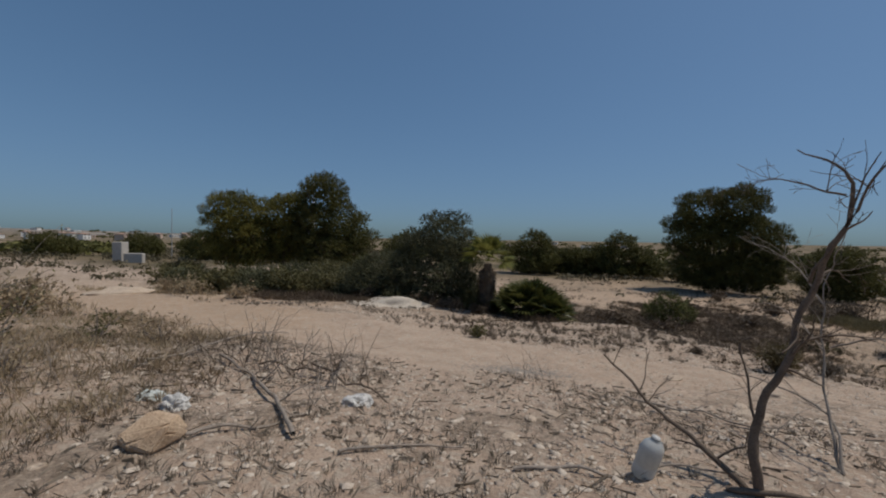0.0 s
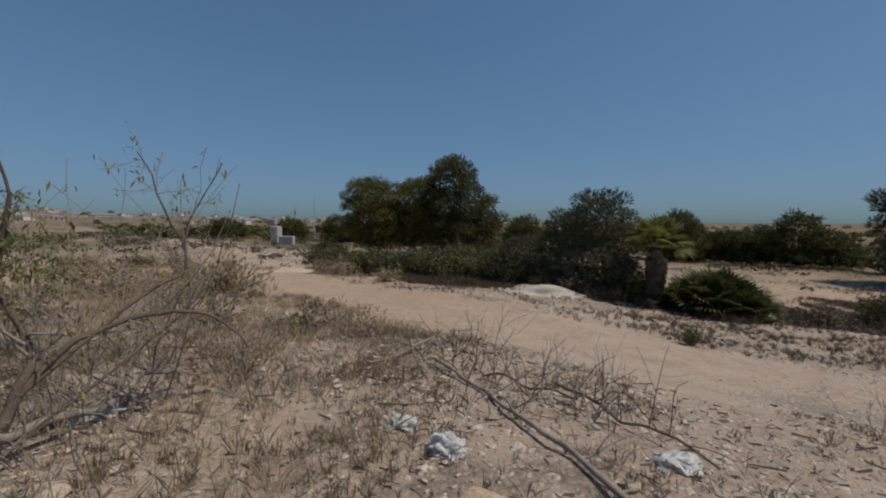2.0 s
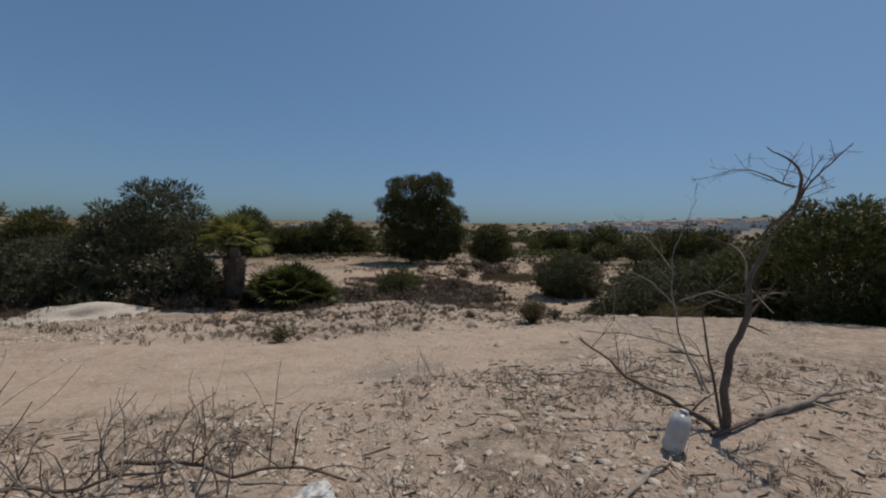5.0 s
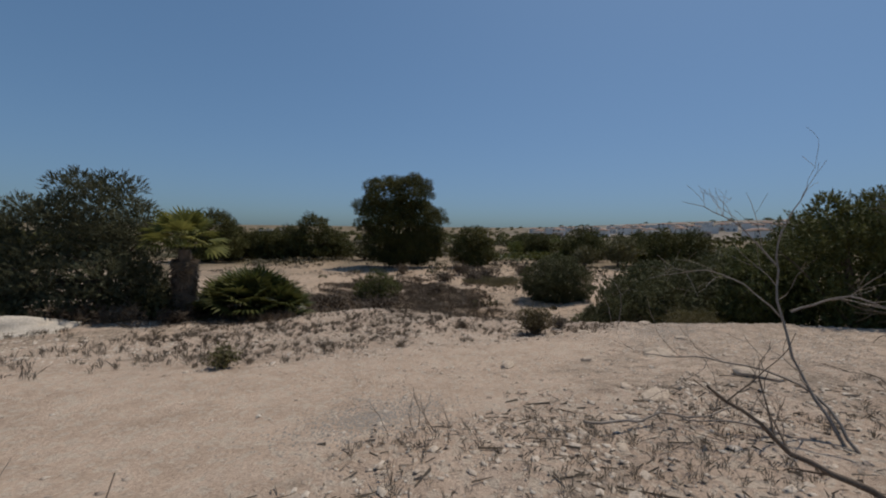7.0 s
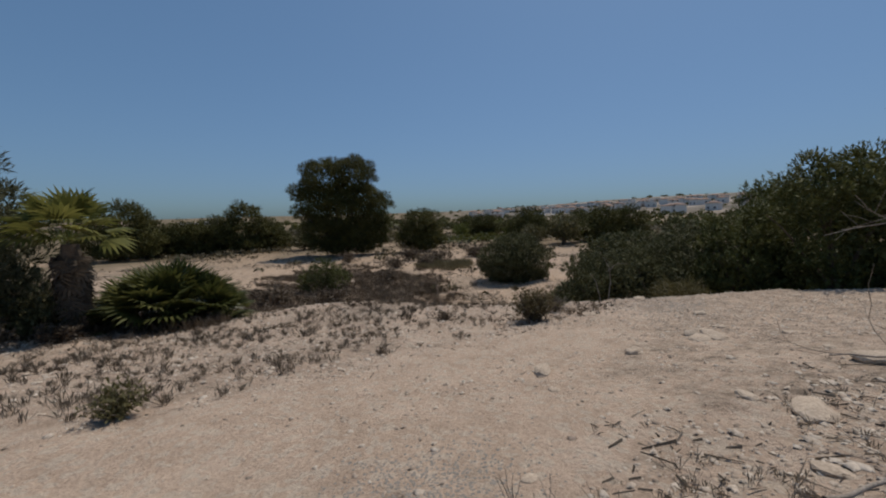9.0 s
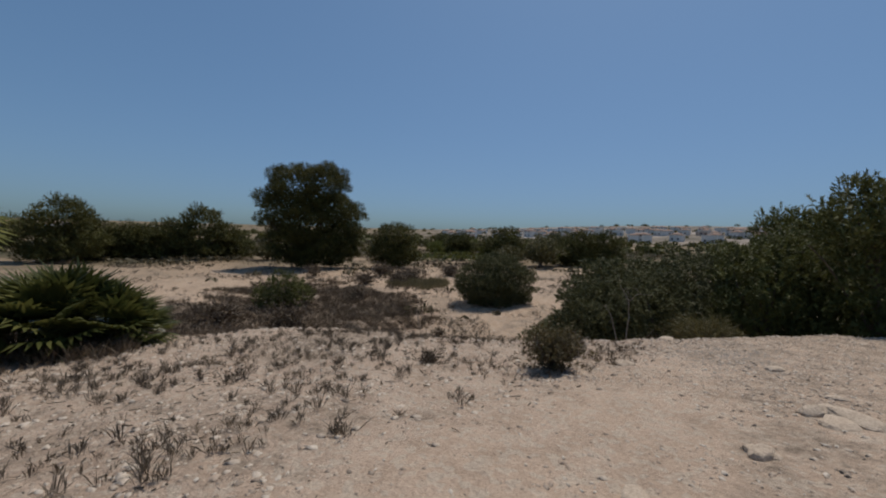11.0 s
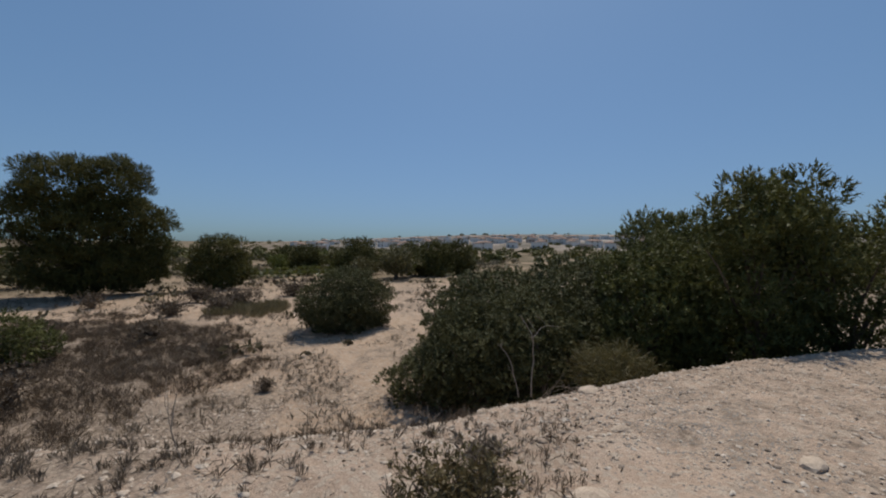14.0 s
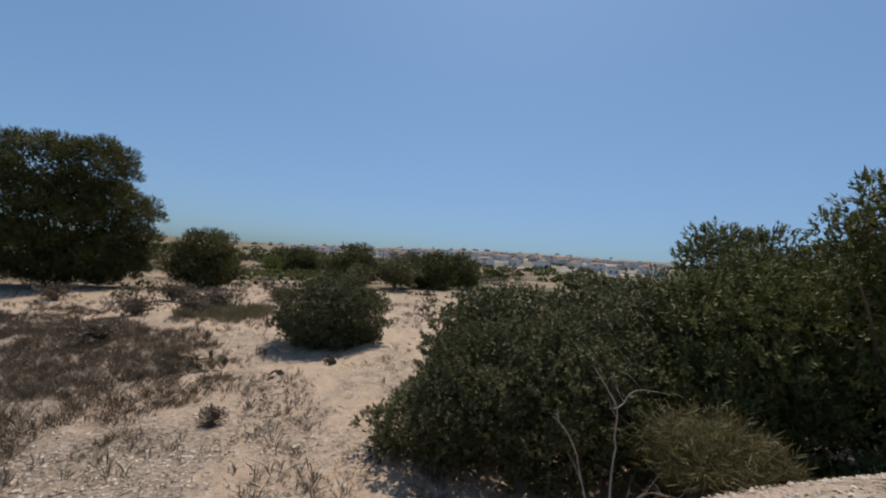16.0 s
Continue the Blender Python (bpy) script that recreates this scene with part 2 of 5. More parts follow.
def wave(x, y, s, seed):
    """Cheap rolling unevenness, about -1 to 1."""
    r = np.random.RandomState(seed)
    h = 0
    for k in range(7):
        a, f, p = r.uniform(0, 6.283), (0.6 + 0.28 * k) / s * 6.283 / 2, r.uniform(0, 6.283)
        h = h + np.sin((x * math.cos(a) + y * math.sin(a)) * f + p + 1.3 * np.sin((x * math.sin(a) - y * math.cos(a)) * f * 0.6))
    return h / 4.0


def beyond(x, y):
    d, s, _ = polyline(x, y, CREST)
    return d * -s


def weedy(x, y):
    """How far out of the patch of dead weeds on the lower field, 1 at its rim."""
    u, v = (x - 15.7) * 0.35 + (y - 23.6) * 0.94, (x - 15.7) * 0.94 - (y - 23.6) * 0.35
    return np.minimum(np.hypot(u / 7.9, v / 5.2), np.minimum(np.hypot((x - 9.0) / 5.0, (y - 23.0) / 6.2), np.hypot((x - 10.6) / 3.4, (y - 18.8) / 2.8)))


def height(x, y, rough=True):
    x, y = np.asarray(x, float), np.asarray(y, float)
    xc, yc = np.clip(x, -5, 13), np.clip(y, -3, 26)
    bench = -0.0666 * xc - 0.0976 * yc + 0.148
    kd, ks, _ = polyline(x, y, KERB)
    road = smooth(0.3, -0.4, kd * -ks) * smooth(150, 60, np.hypot(x, y))
    bench = bench * (1 - road) + road * np.where(x < -4.6, np.clip(0.24 + 0.035 * (x + 4.6), 0.0, 0.24), 0.24 - 0.026 * (np.minimum(x, 8) + 4.6))
    d = beyond(x, y)
    low = -3.3 + 1.3 * smooth(2, -9, x) + 0.5 * smooth(-15, -40, x)
    low = np.minimum(low, bench - 0.15)
    w = 3.2 + 3.0 * smooth(6, -4, x)
    h = bench + (low - bench) * smooth(-0.1, 1, d / w)
    r = np.hypot(x, y)
    az = np.arctan2(-x, y)
    h = h - 3.5 * smooth(90, 400, r) * smooth(-2, 5, d)
    hill = 15 * smooth(0.25, 1.1, az) * smooth(300, 1100, r) + (13 * smooth(170, 520, r) + 14 * smooth(500, 1000, r)) * smooth(-0.8, -1.6, az)
    h = h + hill + 3.5 * smooth(300, 1100, r) + 0.012 * np.maximum(r - 1500, 0) * (smooth(0.2, 1.0, az) + smooth(-0.9, -1.5, az)) * 0.8
    if rough:
        near = smooth(160, 40, r)
        tr, _, _ = polyline(x, y, TRACK)
        soft = 1 - 0.75 * smooth(2.2, 1.0, tr)
        kerbd, ks, _ = polyline(x, y, KERB)
        off = smooth(0.0, 1.2, kerbd * -ks)
        h = h + near * off * soft * (0.05 * wave(x, y, 3.1, 4) + 0.022 * wave(x, y, 0.7, 5) + 0.010 * wave(x, y, 0.28, 6)) + near * off * 0.12 * wave(x, y, 9, 8) * smooth(2, 7, r)
        h = h - 0.06 * near * off * smooth(1.6, 0.4, tr)
        h = h + 0.6 * smooth(60, 200, r) * wave(x, y, 70, 9)
        h = h - 0.10 * (1 - off) * smooth(0.0, -0.1, kerbd * -ks) * near
    return h


def top(x, y):
    return float(height(np.array([x]), np.array([y]))[0])


def mesh_np(name, verts, faces):
    me = bpy.data.meshes.new(name)
    verts, faces = np.asarray(verts, np.float32), np.asarray(faces, np.int32)
    k = faces.shape[1]
    me.vertices.add(len(verts))
    me.vertices.foreach_set("co", verts.ravel())
    me.loops.add(faces.size)
    me.loops.foreach_set("vertex_index", faces.ravel())
    me.polygons.add(len(faces))
    me.polygons.foreach_set("loop_start", np.arange(0, faces.size, k, dtype=np.int32))
    me.update(calc_edges=True)
    return me


def part(name, me, material, parent=None, label="", smooth_shade=False):
    """Links a mesh as one object, under a thing or a part."""
    ob = new(name, me)
    if material and not me.materials:
        me.materials.append(material)
    if smooth_shade:
        me.polygons.foreach_set("use_smooth", np.ones(len(me.polygons), bool))
    ob.parent = parent
    return tagged(ob, label)


def thing(name, x, y, label, category, group="", z=None, rz=0, kind=""):
    ob = new(name)
    ob.empty_display_size = 0.2
    ob.matrix_world = pose(x, y, top(x, y) if z is None else z, 0, 0, rz)
    return tagged(ob, label, category, group, kind)


def build_ground():
    nt_, nr = 420, 330
    rad = np.concatenate([[0.0], 0.25 * (3800 / 0.25) ** (np.arange(nr) / (nr - 1.0))])
    th = np.arange(nt_) / nt_ * 2 * math.pi
    R, T = np.meshgrid(rad[1:], th, indexing="ij")
    x, y = (2.5 + R * np.cos(T)).ravel(), (6.5 + R * np.sin(T)).ravel()
    x, y = np.concatenate([[2.5], x]), np.concatenate([[6.5], y])
    z = height(x, y)
    i, j = np.meshgrid(np.arange(nr - 1), np.arange(nt_), indexing="ij")
    a, b = 1 + i * nt_ + j, 1 + i * nt_ + (j + 1) % nt_
    quads = np.stack([a, a + nt_, b + nt_, b], -1).reshape(-1, 4)
    x, y, z = np.concatenate([x, x[:1]]), np.concatenate([y, y[:1]]), np.concatenate([z, z[:1]])
    k = np.arange(0, nt_, 2)
    quads = np.concatenate([quads, np.stack([0 * k, 1 + k, 1 + (k + 1) % nt_, 1 + (k + 2) % nt_], 1)])
    me = mesh_np("ground", np.stack([x, y, z], 1), quads)
    tr, _, along = polyline(x, y, TRACK)
    half = np.interp(along, range(len(TRACK)), [p[2] for p in TRACK])
    wob = 0.5 * wave(x, y, 1.7, 21) + 0.3 * wave(x, y, 0.6, 22)
    track = smooth(0.45, -0.5, tr - half + 0.45 * wob) * (0.8 + 0.2 * wave(x, y, 1.1, 30))
    d = beyond(x, y)
    sandy = smooth(0.2, -0.1, np.abs(d - 1.0) / 3 - 0.4 + 0.3 * wob) * smooth(3, 7, x)
    bank = smooth(-7.5, -5, d) * smooth(0.6, -0.4, d) * (0.1 + 0.9 * smooth(4.5, 2.0, x)) * smooth(-10, -6, x) * smooth(7.5, 9, y)
    bank = np.maximum(bank, 0.9 * smooth(-2.4, -4.4, x) * smooth(10, 6.5, y))
    litter = smooth(0.0 - 0.9 * bank, 0.8 - 0.45 * bank, wave(x, y, 2.4, 23) + 0.6 * wave(x, y, 0.6, 24)) * (1 - track) * (0.58 - 0.16 * smooth(6.5, 8.5, y) * smooth(-1.0, 2.0, x))
    brown = smooth(1.05, 0.7, weedy(x, y) + 0.2 * wob)
    rubble = smooth(1.1, 0.5, np.hypot((x - 11.2) / 3.2, (y - 14.8) / 3.0) + 0.3 * wob) * smooth(0.8, 2.0, d)
    grey = np.maximum(smooth(1.15, 0.3, np.hypot((x - 0.95) / 0.75, (y - 6.35) / 0.55) + 0.35 * wob), smooth(1.15, 0.3, np.hypot((x - 8.3) / 1.5, (y - 5.95) / 0.9) + 0.4 * wob))
    litter = np.maximum(litter, 0.42 * grey)
    litter = np.maximum(litter, 0.62 * smooth(1.2, 0.4, np.hypot((x - 6.4) / 2.2, (y - 11.6) / 1.6) + 0.4 * wob))
    litter = np.maximum(litter, 0.42 * smooth(2.2, 3.8, x + 0.5 * wob) * smooth(6.9, 5.7, y))
    rut = np.zeros_like(x)
    for ax, ay, bx, by in ((9.5, 33.0, 12.6, 25.5), (11.6, 34.0, 14.6, 26.5), (14.0, 36.0, 24.0, 30.5)):
        rut = np.maximum(rut, smooth(0.9, 0.2, polyline(x, y, ((ax, ay), (bx, by)))[0] + 0.3 * wob))
    litter, brown = litter * (1 - rut), brown * (1 - rut)
    orange = np.maximum(smooth(-1.5, -5.0, x + 0.8 * wob) * smooth(5.2, 8.5, y) * smooth(30, 20, y) * 0.95, 0.7 * smooth(0.5, 3, d) * smooth(4, 8, x))
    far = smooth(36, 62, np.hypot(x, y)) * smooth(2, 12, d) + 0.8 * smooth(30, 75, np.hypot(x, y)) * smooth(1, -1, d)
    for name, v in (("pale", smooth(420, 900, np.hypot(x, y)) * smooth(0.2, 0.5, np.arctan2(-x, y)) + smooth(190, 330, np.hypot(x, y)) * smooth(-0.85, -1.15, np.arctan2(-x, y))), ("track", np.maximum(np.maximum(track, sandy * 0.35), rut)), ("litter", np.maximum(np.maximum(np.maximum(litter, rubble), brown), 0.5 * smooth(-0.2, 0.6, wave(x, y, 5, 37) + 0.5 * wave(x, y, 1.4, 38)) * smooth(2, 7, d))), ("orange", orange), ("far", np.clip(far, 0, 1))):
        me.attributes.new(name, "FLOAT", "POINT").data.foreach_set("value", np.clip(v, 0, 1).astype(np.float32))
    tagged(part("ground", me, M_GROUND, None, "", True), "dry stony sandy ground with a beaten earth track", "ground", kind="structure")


build_ground()

# ---- plants ----


def leaf_cloud(rng, clumps, density, size, shell=0.3, up=0.0, aspect=0.5, lower=-0.85, sides=4, even=0.75):
    """Small leaves over the skins of many ellipsoids (x, y, z, rx, ry, rz)."""
    V = []
    for cx, cy, cz, rx, ry, rz in clumps:
        n = max(8, int(density * 4 * math.pi * ((rx * ry) ** 1.6 / 3 + (rx * rz) ** 1.6 / 3 + (ry * rz) ** 1.6 / 3) ** (1 / 1.6)))
        u = rng.normal(size=(n, 3))
        u /= np.linalg.norm(u, axis=1)[:, None]
        u = u[u[:, 2] > lower]
        n = len(u)
        f = 1 - np.abs(rng.normal(size=(n, 1))) * shell + rng.uniform(-0.02, 0.12, (n, 1))
        p = np.array([cx, cy, cz]) + u * f * np.array([rx, ry, rz])
        face = u * even + rng.normal(size=(n, 3)) * 0.45 + np.array([0, 0, up])
        a = np.cross(face, rng.normal(size=(n, 3)))
        a /= np.linalg.norm(a, axis=1)[:, None] + 1e-6
        b = np.cross(face, a)
        b /= np.linalg.norm(b, axis=1)[:, None] + 1e-6
        s = size * rng.uniform(0.6, 1.4, (n, 1))
        corners = [p - a * s * 0.5, p + b * s * aspect * 0.5, p + a * s * 0.5, p - b * s * aspect * 0.5]
        if sides == 3:
            corners = [p - a * s * 0.5 + b * s * aspect * 0.3, p + a * s * 0.6, p - a * s * 0.3 - b * s * aspect * 0.6]
        V.append(np.stack(corners, 1))
    V = np.concatenate(V).reshape(-1, 3)
    return V, np.arange(len(V)).reshape(-1, sides)


def shoots(rng, clumps, density, size, aspect=0.3, per=10, open_=0.9, up=0.5, lower=-0.45, reach=2.0, sides=4):
    """Leafy shoots over the skins of many ellipsoids: leaves stand round each short stem."""
    P, D = [], []
    for cx, cy, cz, rx, ry, rz in clumps:
        area = 4 * math.pi * ((rx * ry) ** 1.6 / 3 + (rx * rz) ** 1.6 / 3 + (ry * rz) ** 1.6 / 3) ** (1 / 1.6)
        u = rng.normal(size=(max(3, int(density / per * area)), 3))
        u /= np.linalg.norm(u, axis=1)[:, None]
        u = u[u[:, 2] > lower]
        P.append(np.array([cx, cy, cz]) + u * np.array([rx, ry, rz]) * rng.uniform(0.72, 1.0, (len(u), 1)))
        D.append(u + np.array([0, 0, up]) + rng.normal(size=(len(u), 3)) * 0.28)
    p, d = np.repeat(np.concatenate(P), per, 0), np.repeat(np.concatenate(D), per, 0)
    n = len(p)
    d /= np.linalg.norm(d, axis=1)[:, None] + 1e-6
    q = np.cross(d, rng.normal(size=(n, 3)))
    q /= np.linalg.norm(q, axis=1)[:, None] + 1e-6
    f = np.abs(open_ + rng.normal(size=(n, 1)) * 0.3)
    a = d * np.cos(f) + q * np.sin(f)
    b = np.cross(d, q) + rng.normal(size=(n, 3)) * 0.15
    s = size * rng.uniform(0.6, 1.3, (n, 1))
    o = p + d * rng.uniform(-0.4, 0.6, (n, 1)) * size * reach
    if sides == 3:
        V = np.stack([o - b * s * aspect * 0.5, o + b * s * aspect * 0.5, o + a * s], 1)
    else:
        V = np.stack([o, o + a * s * 0.5 + b * s * aspect * 0.5, o + a * s, o + a * s * 0.5 - b * s * aspect * 0.5], 1)
    return V.reshape(-1, 3), np.arange(n * sides).reshape(-1, sides)


def tube_data(paths, sides=6):
    """Tapered limbs: each path is a list of (x, y, z, radius)."""
    V, F = [], []
    for path in paths:
        base = len(V)
        for i, (x, y, z, r) in enumerate(path):
            p0, p1 = path[max(i - 1, 0)], path[min(i + 1, len(path) - 1)]
            t = Vector((p1[0] - p0[0], p1[1] - p0[1], p1[2] - p0[2]))
            t = t.normalized() if t.length > 1e-6 else Vector((0, 0, 1))
            a = t.orthogonal().normalized()
            if abs(t.z) < 0.9:
                a = t.cross(Vector((0, 0, 1))).normalized()
            b = t.cross(a)
            for k in range(sides):
                w = k / sides * 2 * math.pi
                q = Vector((x, y, z)) + (a * math.cos(w) + b * math.sin(w)) * r
                V.append(q[:])
            if i:
                o = base + (i - 1) * sides
                for k in range(sides):
                    F.append((o + k, o + (k + 1) % sides, o + sides + (k + 1) % sides, o + sides + k))
    return V, F


def tubes(name, paths, sides=6):
    return mesh_np(name, *tube_data(paths, sides))


def limb(rng, start, direction, length, r0, r1, steps=6, wander=0.25, droop=0.0):
    """A wandering tapered path."""
    p, d, out = Vector(start), Vector(direction).normalized(), []
    for i in range(steps + 1):
        f = i / steps
        out.append((p.x, p.y, p.z, r0 + (r1 - r0) * f))
        d = (d + Vector(rng.normal(size=3)) * wander + Vector((0, 0, -droop))).normalized()
        p = p + d * length / steps
    return out


def crown_clumps(rng, lobes, n, small):
    """Puffs set side by side over a few large lobes, with creases and gaps between them."""
    out = []
    for x, y, z, rx, ry, rz in lobes:
        for _ in range(n):
            u = rng.normal(size=3)
            u /= np.linalg.norm(u)
            f = rng.uniform(0.74, 0.95)
            s = small * rng.uniform(0.6, 1.35)
            p = (x + u[0] * rx * f, y + u[1] * ry * f, z + u[2] * rz * f)
            if any(((p[0] - l[0]) / l[3]) ** 2 + ((p[1] - l[1]) / l[4]) ** 2 + ((p[2] - l[2]) / l[5]) ** 2 < 0.55 for l in lobes if l[:3] != (x, y, z)):
                continue
            if all((p[0] - q[0]) ** 2 + (p[1] - q[1]) ** 2 + (p[2] - q[2]) ** 2 > (0.55 * (s + q[3])) ** 2 for q in out):
                out.append((*p, s, s, s * 0.8))
    return out


def tree(name, x, y, lobes, label, category, group="", leaf=M_PINE, seed=1, n=40, small=0.62, density=100, size=0.135, trunk=0.22, base=None, aspect=0.2, core=40, per=8, open_=0.7, up=0.5):
    rng = np.random.RandomState(seed)
    t = thing(name, x, y, label, category, group, z=base)
    low = min(l[2] - l[5] * 0.5 for l in lobes)
    paths = [limb(rng, (0, 0, -0.2), (0, 0, 1), max(low + 1.0, 0.8), trunk, trunk * 0.6, 6, 0.06)]
    for lx, ly, lz, rx, ry, rz in lobes:
        for _ in range(2):
            end = Vector((lx + rng.uniform(-0.5, 0.5) * rx, ly + rng.uniform(-0.5, 0.5) * ry, lz + rng.uniform(-0.2, 0.6) * rz))
            st = Vector(paths[0][rng.randint(3, 7)][:3])
            paths.append(limb(rng, st, end - st, (end - st).length, trunk * 0.5, trunk * 0.08, 6, 0.08))
    part("trunk", tubes("trunk", paths[:1], 8), M_BARK, t, "", True)
    tagged(part("bough_work", tubes("bough_work", paths[1:], 6), M_BARK, t, "", True), kind="stuff")
    skin, _ = shoots(rng, crown_clumps(rng, lobes, n, small), density, size, aspect, per, open_, up, sides=3)
    inner, _ = leaf_cloud(rng, [(x_, y_, z_, a_ * 0.8, b_ * 0.8, c_ * 0.8) for x_, y_, z_, a_, b_, c_ in lobes], core, min(size * 1.2, 0.3), 0.25, aspect=0.6, sides=3, even=0.5)
    V = np.concatenate([skin, inner])
    part("crown", mesh_np("crown", V, np.arange(len(V)).reshape(-1, 3)), leaf, t)
    return t


# pines behind the shrub belt: three crowns that run together
tree("pine_tree", -16.2, 33.4, [(0.2, 0, 5.1, 2.3, 2.2, 2.3), (-0.3, 0.3, 3.2, 2.2, 2.2, 2.1), (1.4, -0.2, 3.0, 2.2, 2.0, 2.2)], "broad dark-green pine tree beside two others", "tree", "pine group", M_PINE_Y, 11, n=70, small=0.62, density=210, size=0.2, base=-2.2)
tree("pine_tree", -12.4, 34.0, [(0, 0, 5.2, 2.2, 2.0, 2.1), (-0.6, 0, 3.2, 2.2, 2.0, 2.2), (1.2, 0.2, 3.0, 2.0, 1.8, 2.2)], "round yellowish-green pine tree between two others", "tree", "pine group", M_PINE_Y, 12, n=70, small=0.62, density=210, size=0.2, base=-2.2)
tree("pine_tree", -9.0, 33.2, [(0, 0, 6.8, 1.8, 1.8, 1.9), (-0.9, 0, 4.6, 2.0, 1.9, 2.0), (1.2, 0, 4.7, 1.7, 1.6, 1.9), (2.7, 0, 3.7, 1.3, 1.3, 1.9), (0.2, 0, 2.4, 2.4, 2.0, 1.9), (2.2, 0, 2.0, 1.7, 1.6, 1.6)], "tall dark-green pine tree with uneven crown", "tree", "pine group", M_PINE, 13, n=70, small=0.62, density=210, size=0.2, base=-2.2)


def across(lat, z, r, rz=None, deep=0.0):
    """A lobe at so many metres across the line of sight of the lone pine."""
    return (lat * 0.72 + deep * 0.69, -lat * 0.69 + deep * 0.72, z, r, r, rz or r)


tree("pine_tree", 27.8, 38.6, [across(-1.3, 7.75, 2.4), across(1.6, 7.8, 2.4), across(-2.4, 5.7, 2.3), across(2.1, 5.6, 2.4), across(0, 4.4, 3.0), across(-1.6, 2.5, 2.4, 2.0), across(1.6, 2.3, 2.4, 2.0), across(4.3, 4.5, 1.3, 2.1), across(3.6, 2.3, 1.7, 1.8), across(0.4, 6.2, 2.2, 2.4, 1.5), across(-0.4, 1.2, 2.1, 1.1), across(2.4, 1.1, 1.7, 1.0)], "large dark-green pine tree alone on the field", "tree", "", M_PINE, 14, n=90, small=0.66, density=220, size=0.2, base=-3.4, core=40)
# smaller trees further off
for k, (tx, ty, tr, th) in enumerate(((14.3, 57.5, 3.6, 6.9), (17.6, 60, 2.6, 4.4), (20.6, 58.5, 2.6, 4.2), (25.4, 52.5, 2.8, 6.6), (22.8, 56, 2.3, 4.9), (28.2, 52, 1.9, 3.4), (51.6, 27.5, 3.0, 4.9), (52.5, 35, 2.2, 4.0), (52, 18, 2.6, 4.4), (56, 15.5, 2.6, 4.6), (60, 42.5, 2.4, 3.6), (64, 25, 3, 4.2), (-4.5, 62, 3.2, 5.2), (4, 70, 3.4, 5.2), (-34, 62, 3.6, 4.6), (-45, 64, 3.2, 4.0), (-60, 66, 4, 4.2), (-25, 70, 4, 4.2))):
    th = th * 0.88
    tree("pine_tree", tx, ty, [(0, 0, th * 0.66, tr * 0.8, tr * 0.8, th * 0.36), (-tr * 0.35, tr * 0.2, th * 0.38, tr * 0.75, tr * 0.75, th * 0.34), (tr * 0.4, -tr * 0.2, th * 0.36, tr * 0.7, tr * 0.7, th * 0.33), (0, 0, th * 0.16, tr * 0.95, tr * 0.95, th * 0.17)], "dark-green round-headed tree at the far side of the field", "tree", "trees beyond the field", M_PINE, 60 + k, n=40, small=0.6, density=90, size=0.32, core=20)
tree("pine_tree", 33.5, 32.2, [(0, 0, 3.0, 2.0, 2.0, 1.6), (-0.7, 0.6, 1.7, 1.8, 1.8, 1.4), (0.8, -0.7, 1.6, 1.7, 1.7, 1.4), (0, 0, 0.7, 1.9, 1.9, 0.7)], "small round dark-green pine tree on the field", "tree", "", M_PINE, 15, n=60, small=0.5, density=160, size=0.22)
for k, (tx, ty, tr, th) in enumerate(((46, 20.8, 2.3, 3.6), (58, 33, 2.2, 3.0), (44, 24, 1.6, 2.2), (30, 48, 2.0, 1.9))):
    tree("fruit_tree", tx, ty, [(0, 0, th * 0.55, tr, tr, th * 0.45)], "bright-green small tree at the edge of the orchard", "tree", "orchard trees", M_SHRUB, 80 + k, n=24, small=0.5, density=70, size=0.26, aspect=0.35)
for k, (tx, ty, tr, th) in enumerate(((48.6, 21.4, 1.9, 2.7), (58.7, 38.1, 1.5, 2.6), (56.5, 41.8, 1.3, 2.1), (60.8, 28.8, 2.0, 2.3), (54.5, 31.5, 1.2, 1.8), (62.5, 34.5, 1.6, 2.2), (66.0, 40.0, 1.7, 2.3), (53.1, 20.0, 1.6, 1.9), (50.5, 37.5, 1.1, 1.6), (47.0, 42.0, 1.1, 1.5), (70.0, 30.0, 1.8, 2.2), (66.0, 21.0, 1.9, 2.4))):
    tree("fruit_tree", tx, ty, [(0, 0, th * 0.58, tr, tr, th * 0.42), (tr * 0.3, -tr * 0.3, th * 0.42, tr * 0.8, tr * 0.8, th * 0.36)], "small bright-green orchard tree in dry grass", "tree", "orchard trees", M_ORCHARD, 820 + k, n=40, small=0.42, density=90, size=0.22, aspect=0.35, trunk=0.08)
# bushes
tree("bush", 21.5, 15.45, [(0, 0, 1.45, 1.75, 1.75, 1.5), (-0.45, 0.5, 1.15, 1.75, 1.75, 1.35), (0.55, -0.5, 1.05, 1.7, 1.7, 1.3), (0.1, 0.1, 0.7, 2.05, 2.05, 1.05)], "round dense dark-green evergreen bush on bare sand", "bush", "", M_BUSH, 21, n=320, small=0.24, density=600, size=0.07, trunk=0.08, aspect=0.42, core=260, per=10, open_=0.9, up=0.3)
tree("bush", 13.6, 23.2, [(0, 0, 0.9, 0.85, 0.85, 0.85), (0.4, -0.4, 0.62, 0.8, 0.8, 0.72), (-0.4, 0.4, 0.52, 0.75, 0.75, 0.65)], "small dark-green bush in brown dead weeds", "bush", "", M_OLEANDER, 22, n=120, small=0.22, density=380, size=0.10, trunk=0.05, aspect=0.3, core=60)
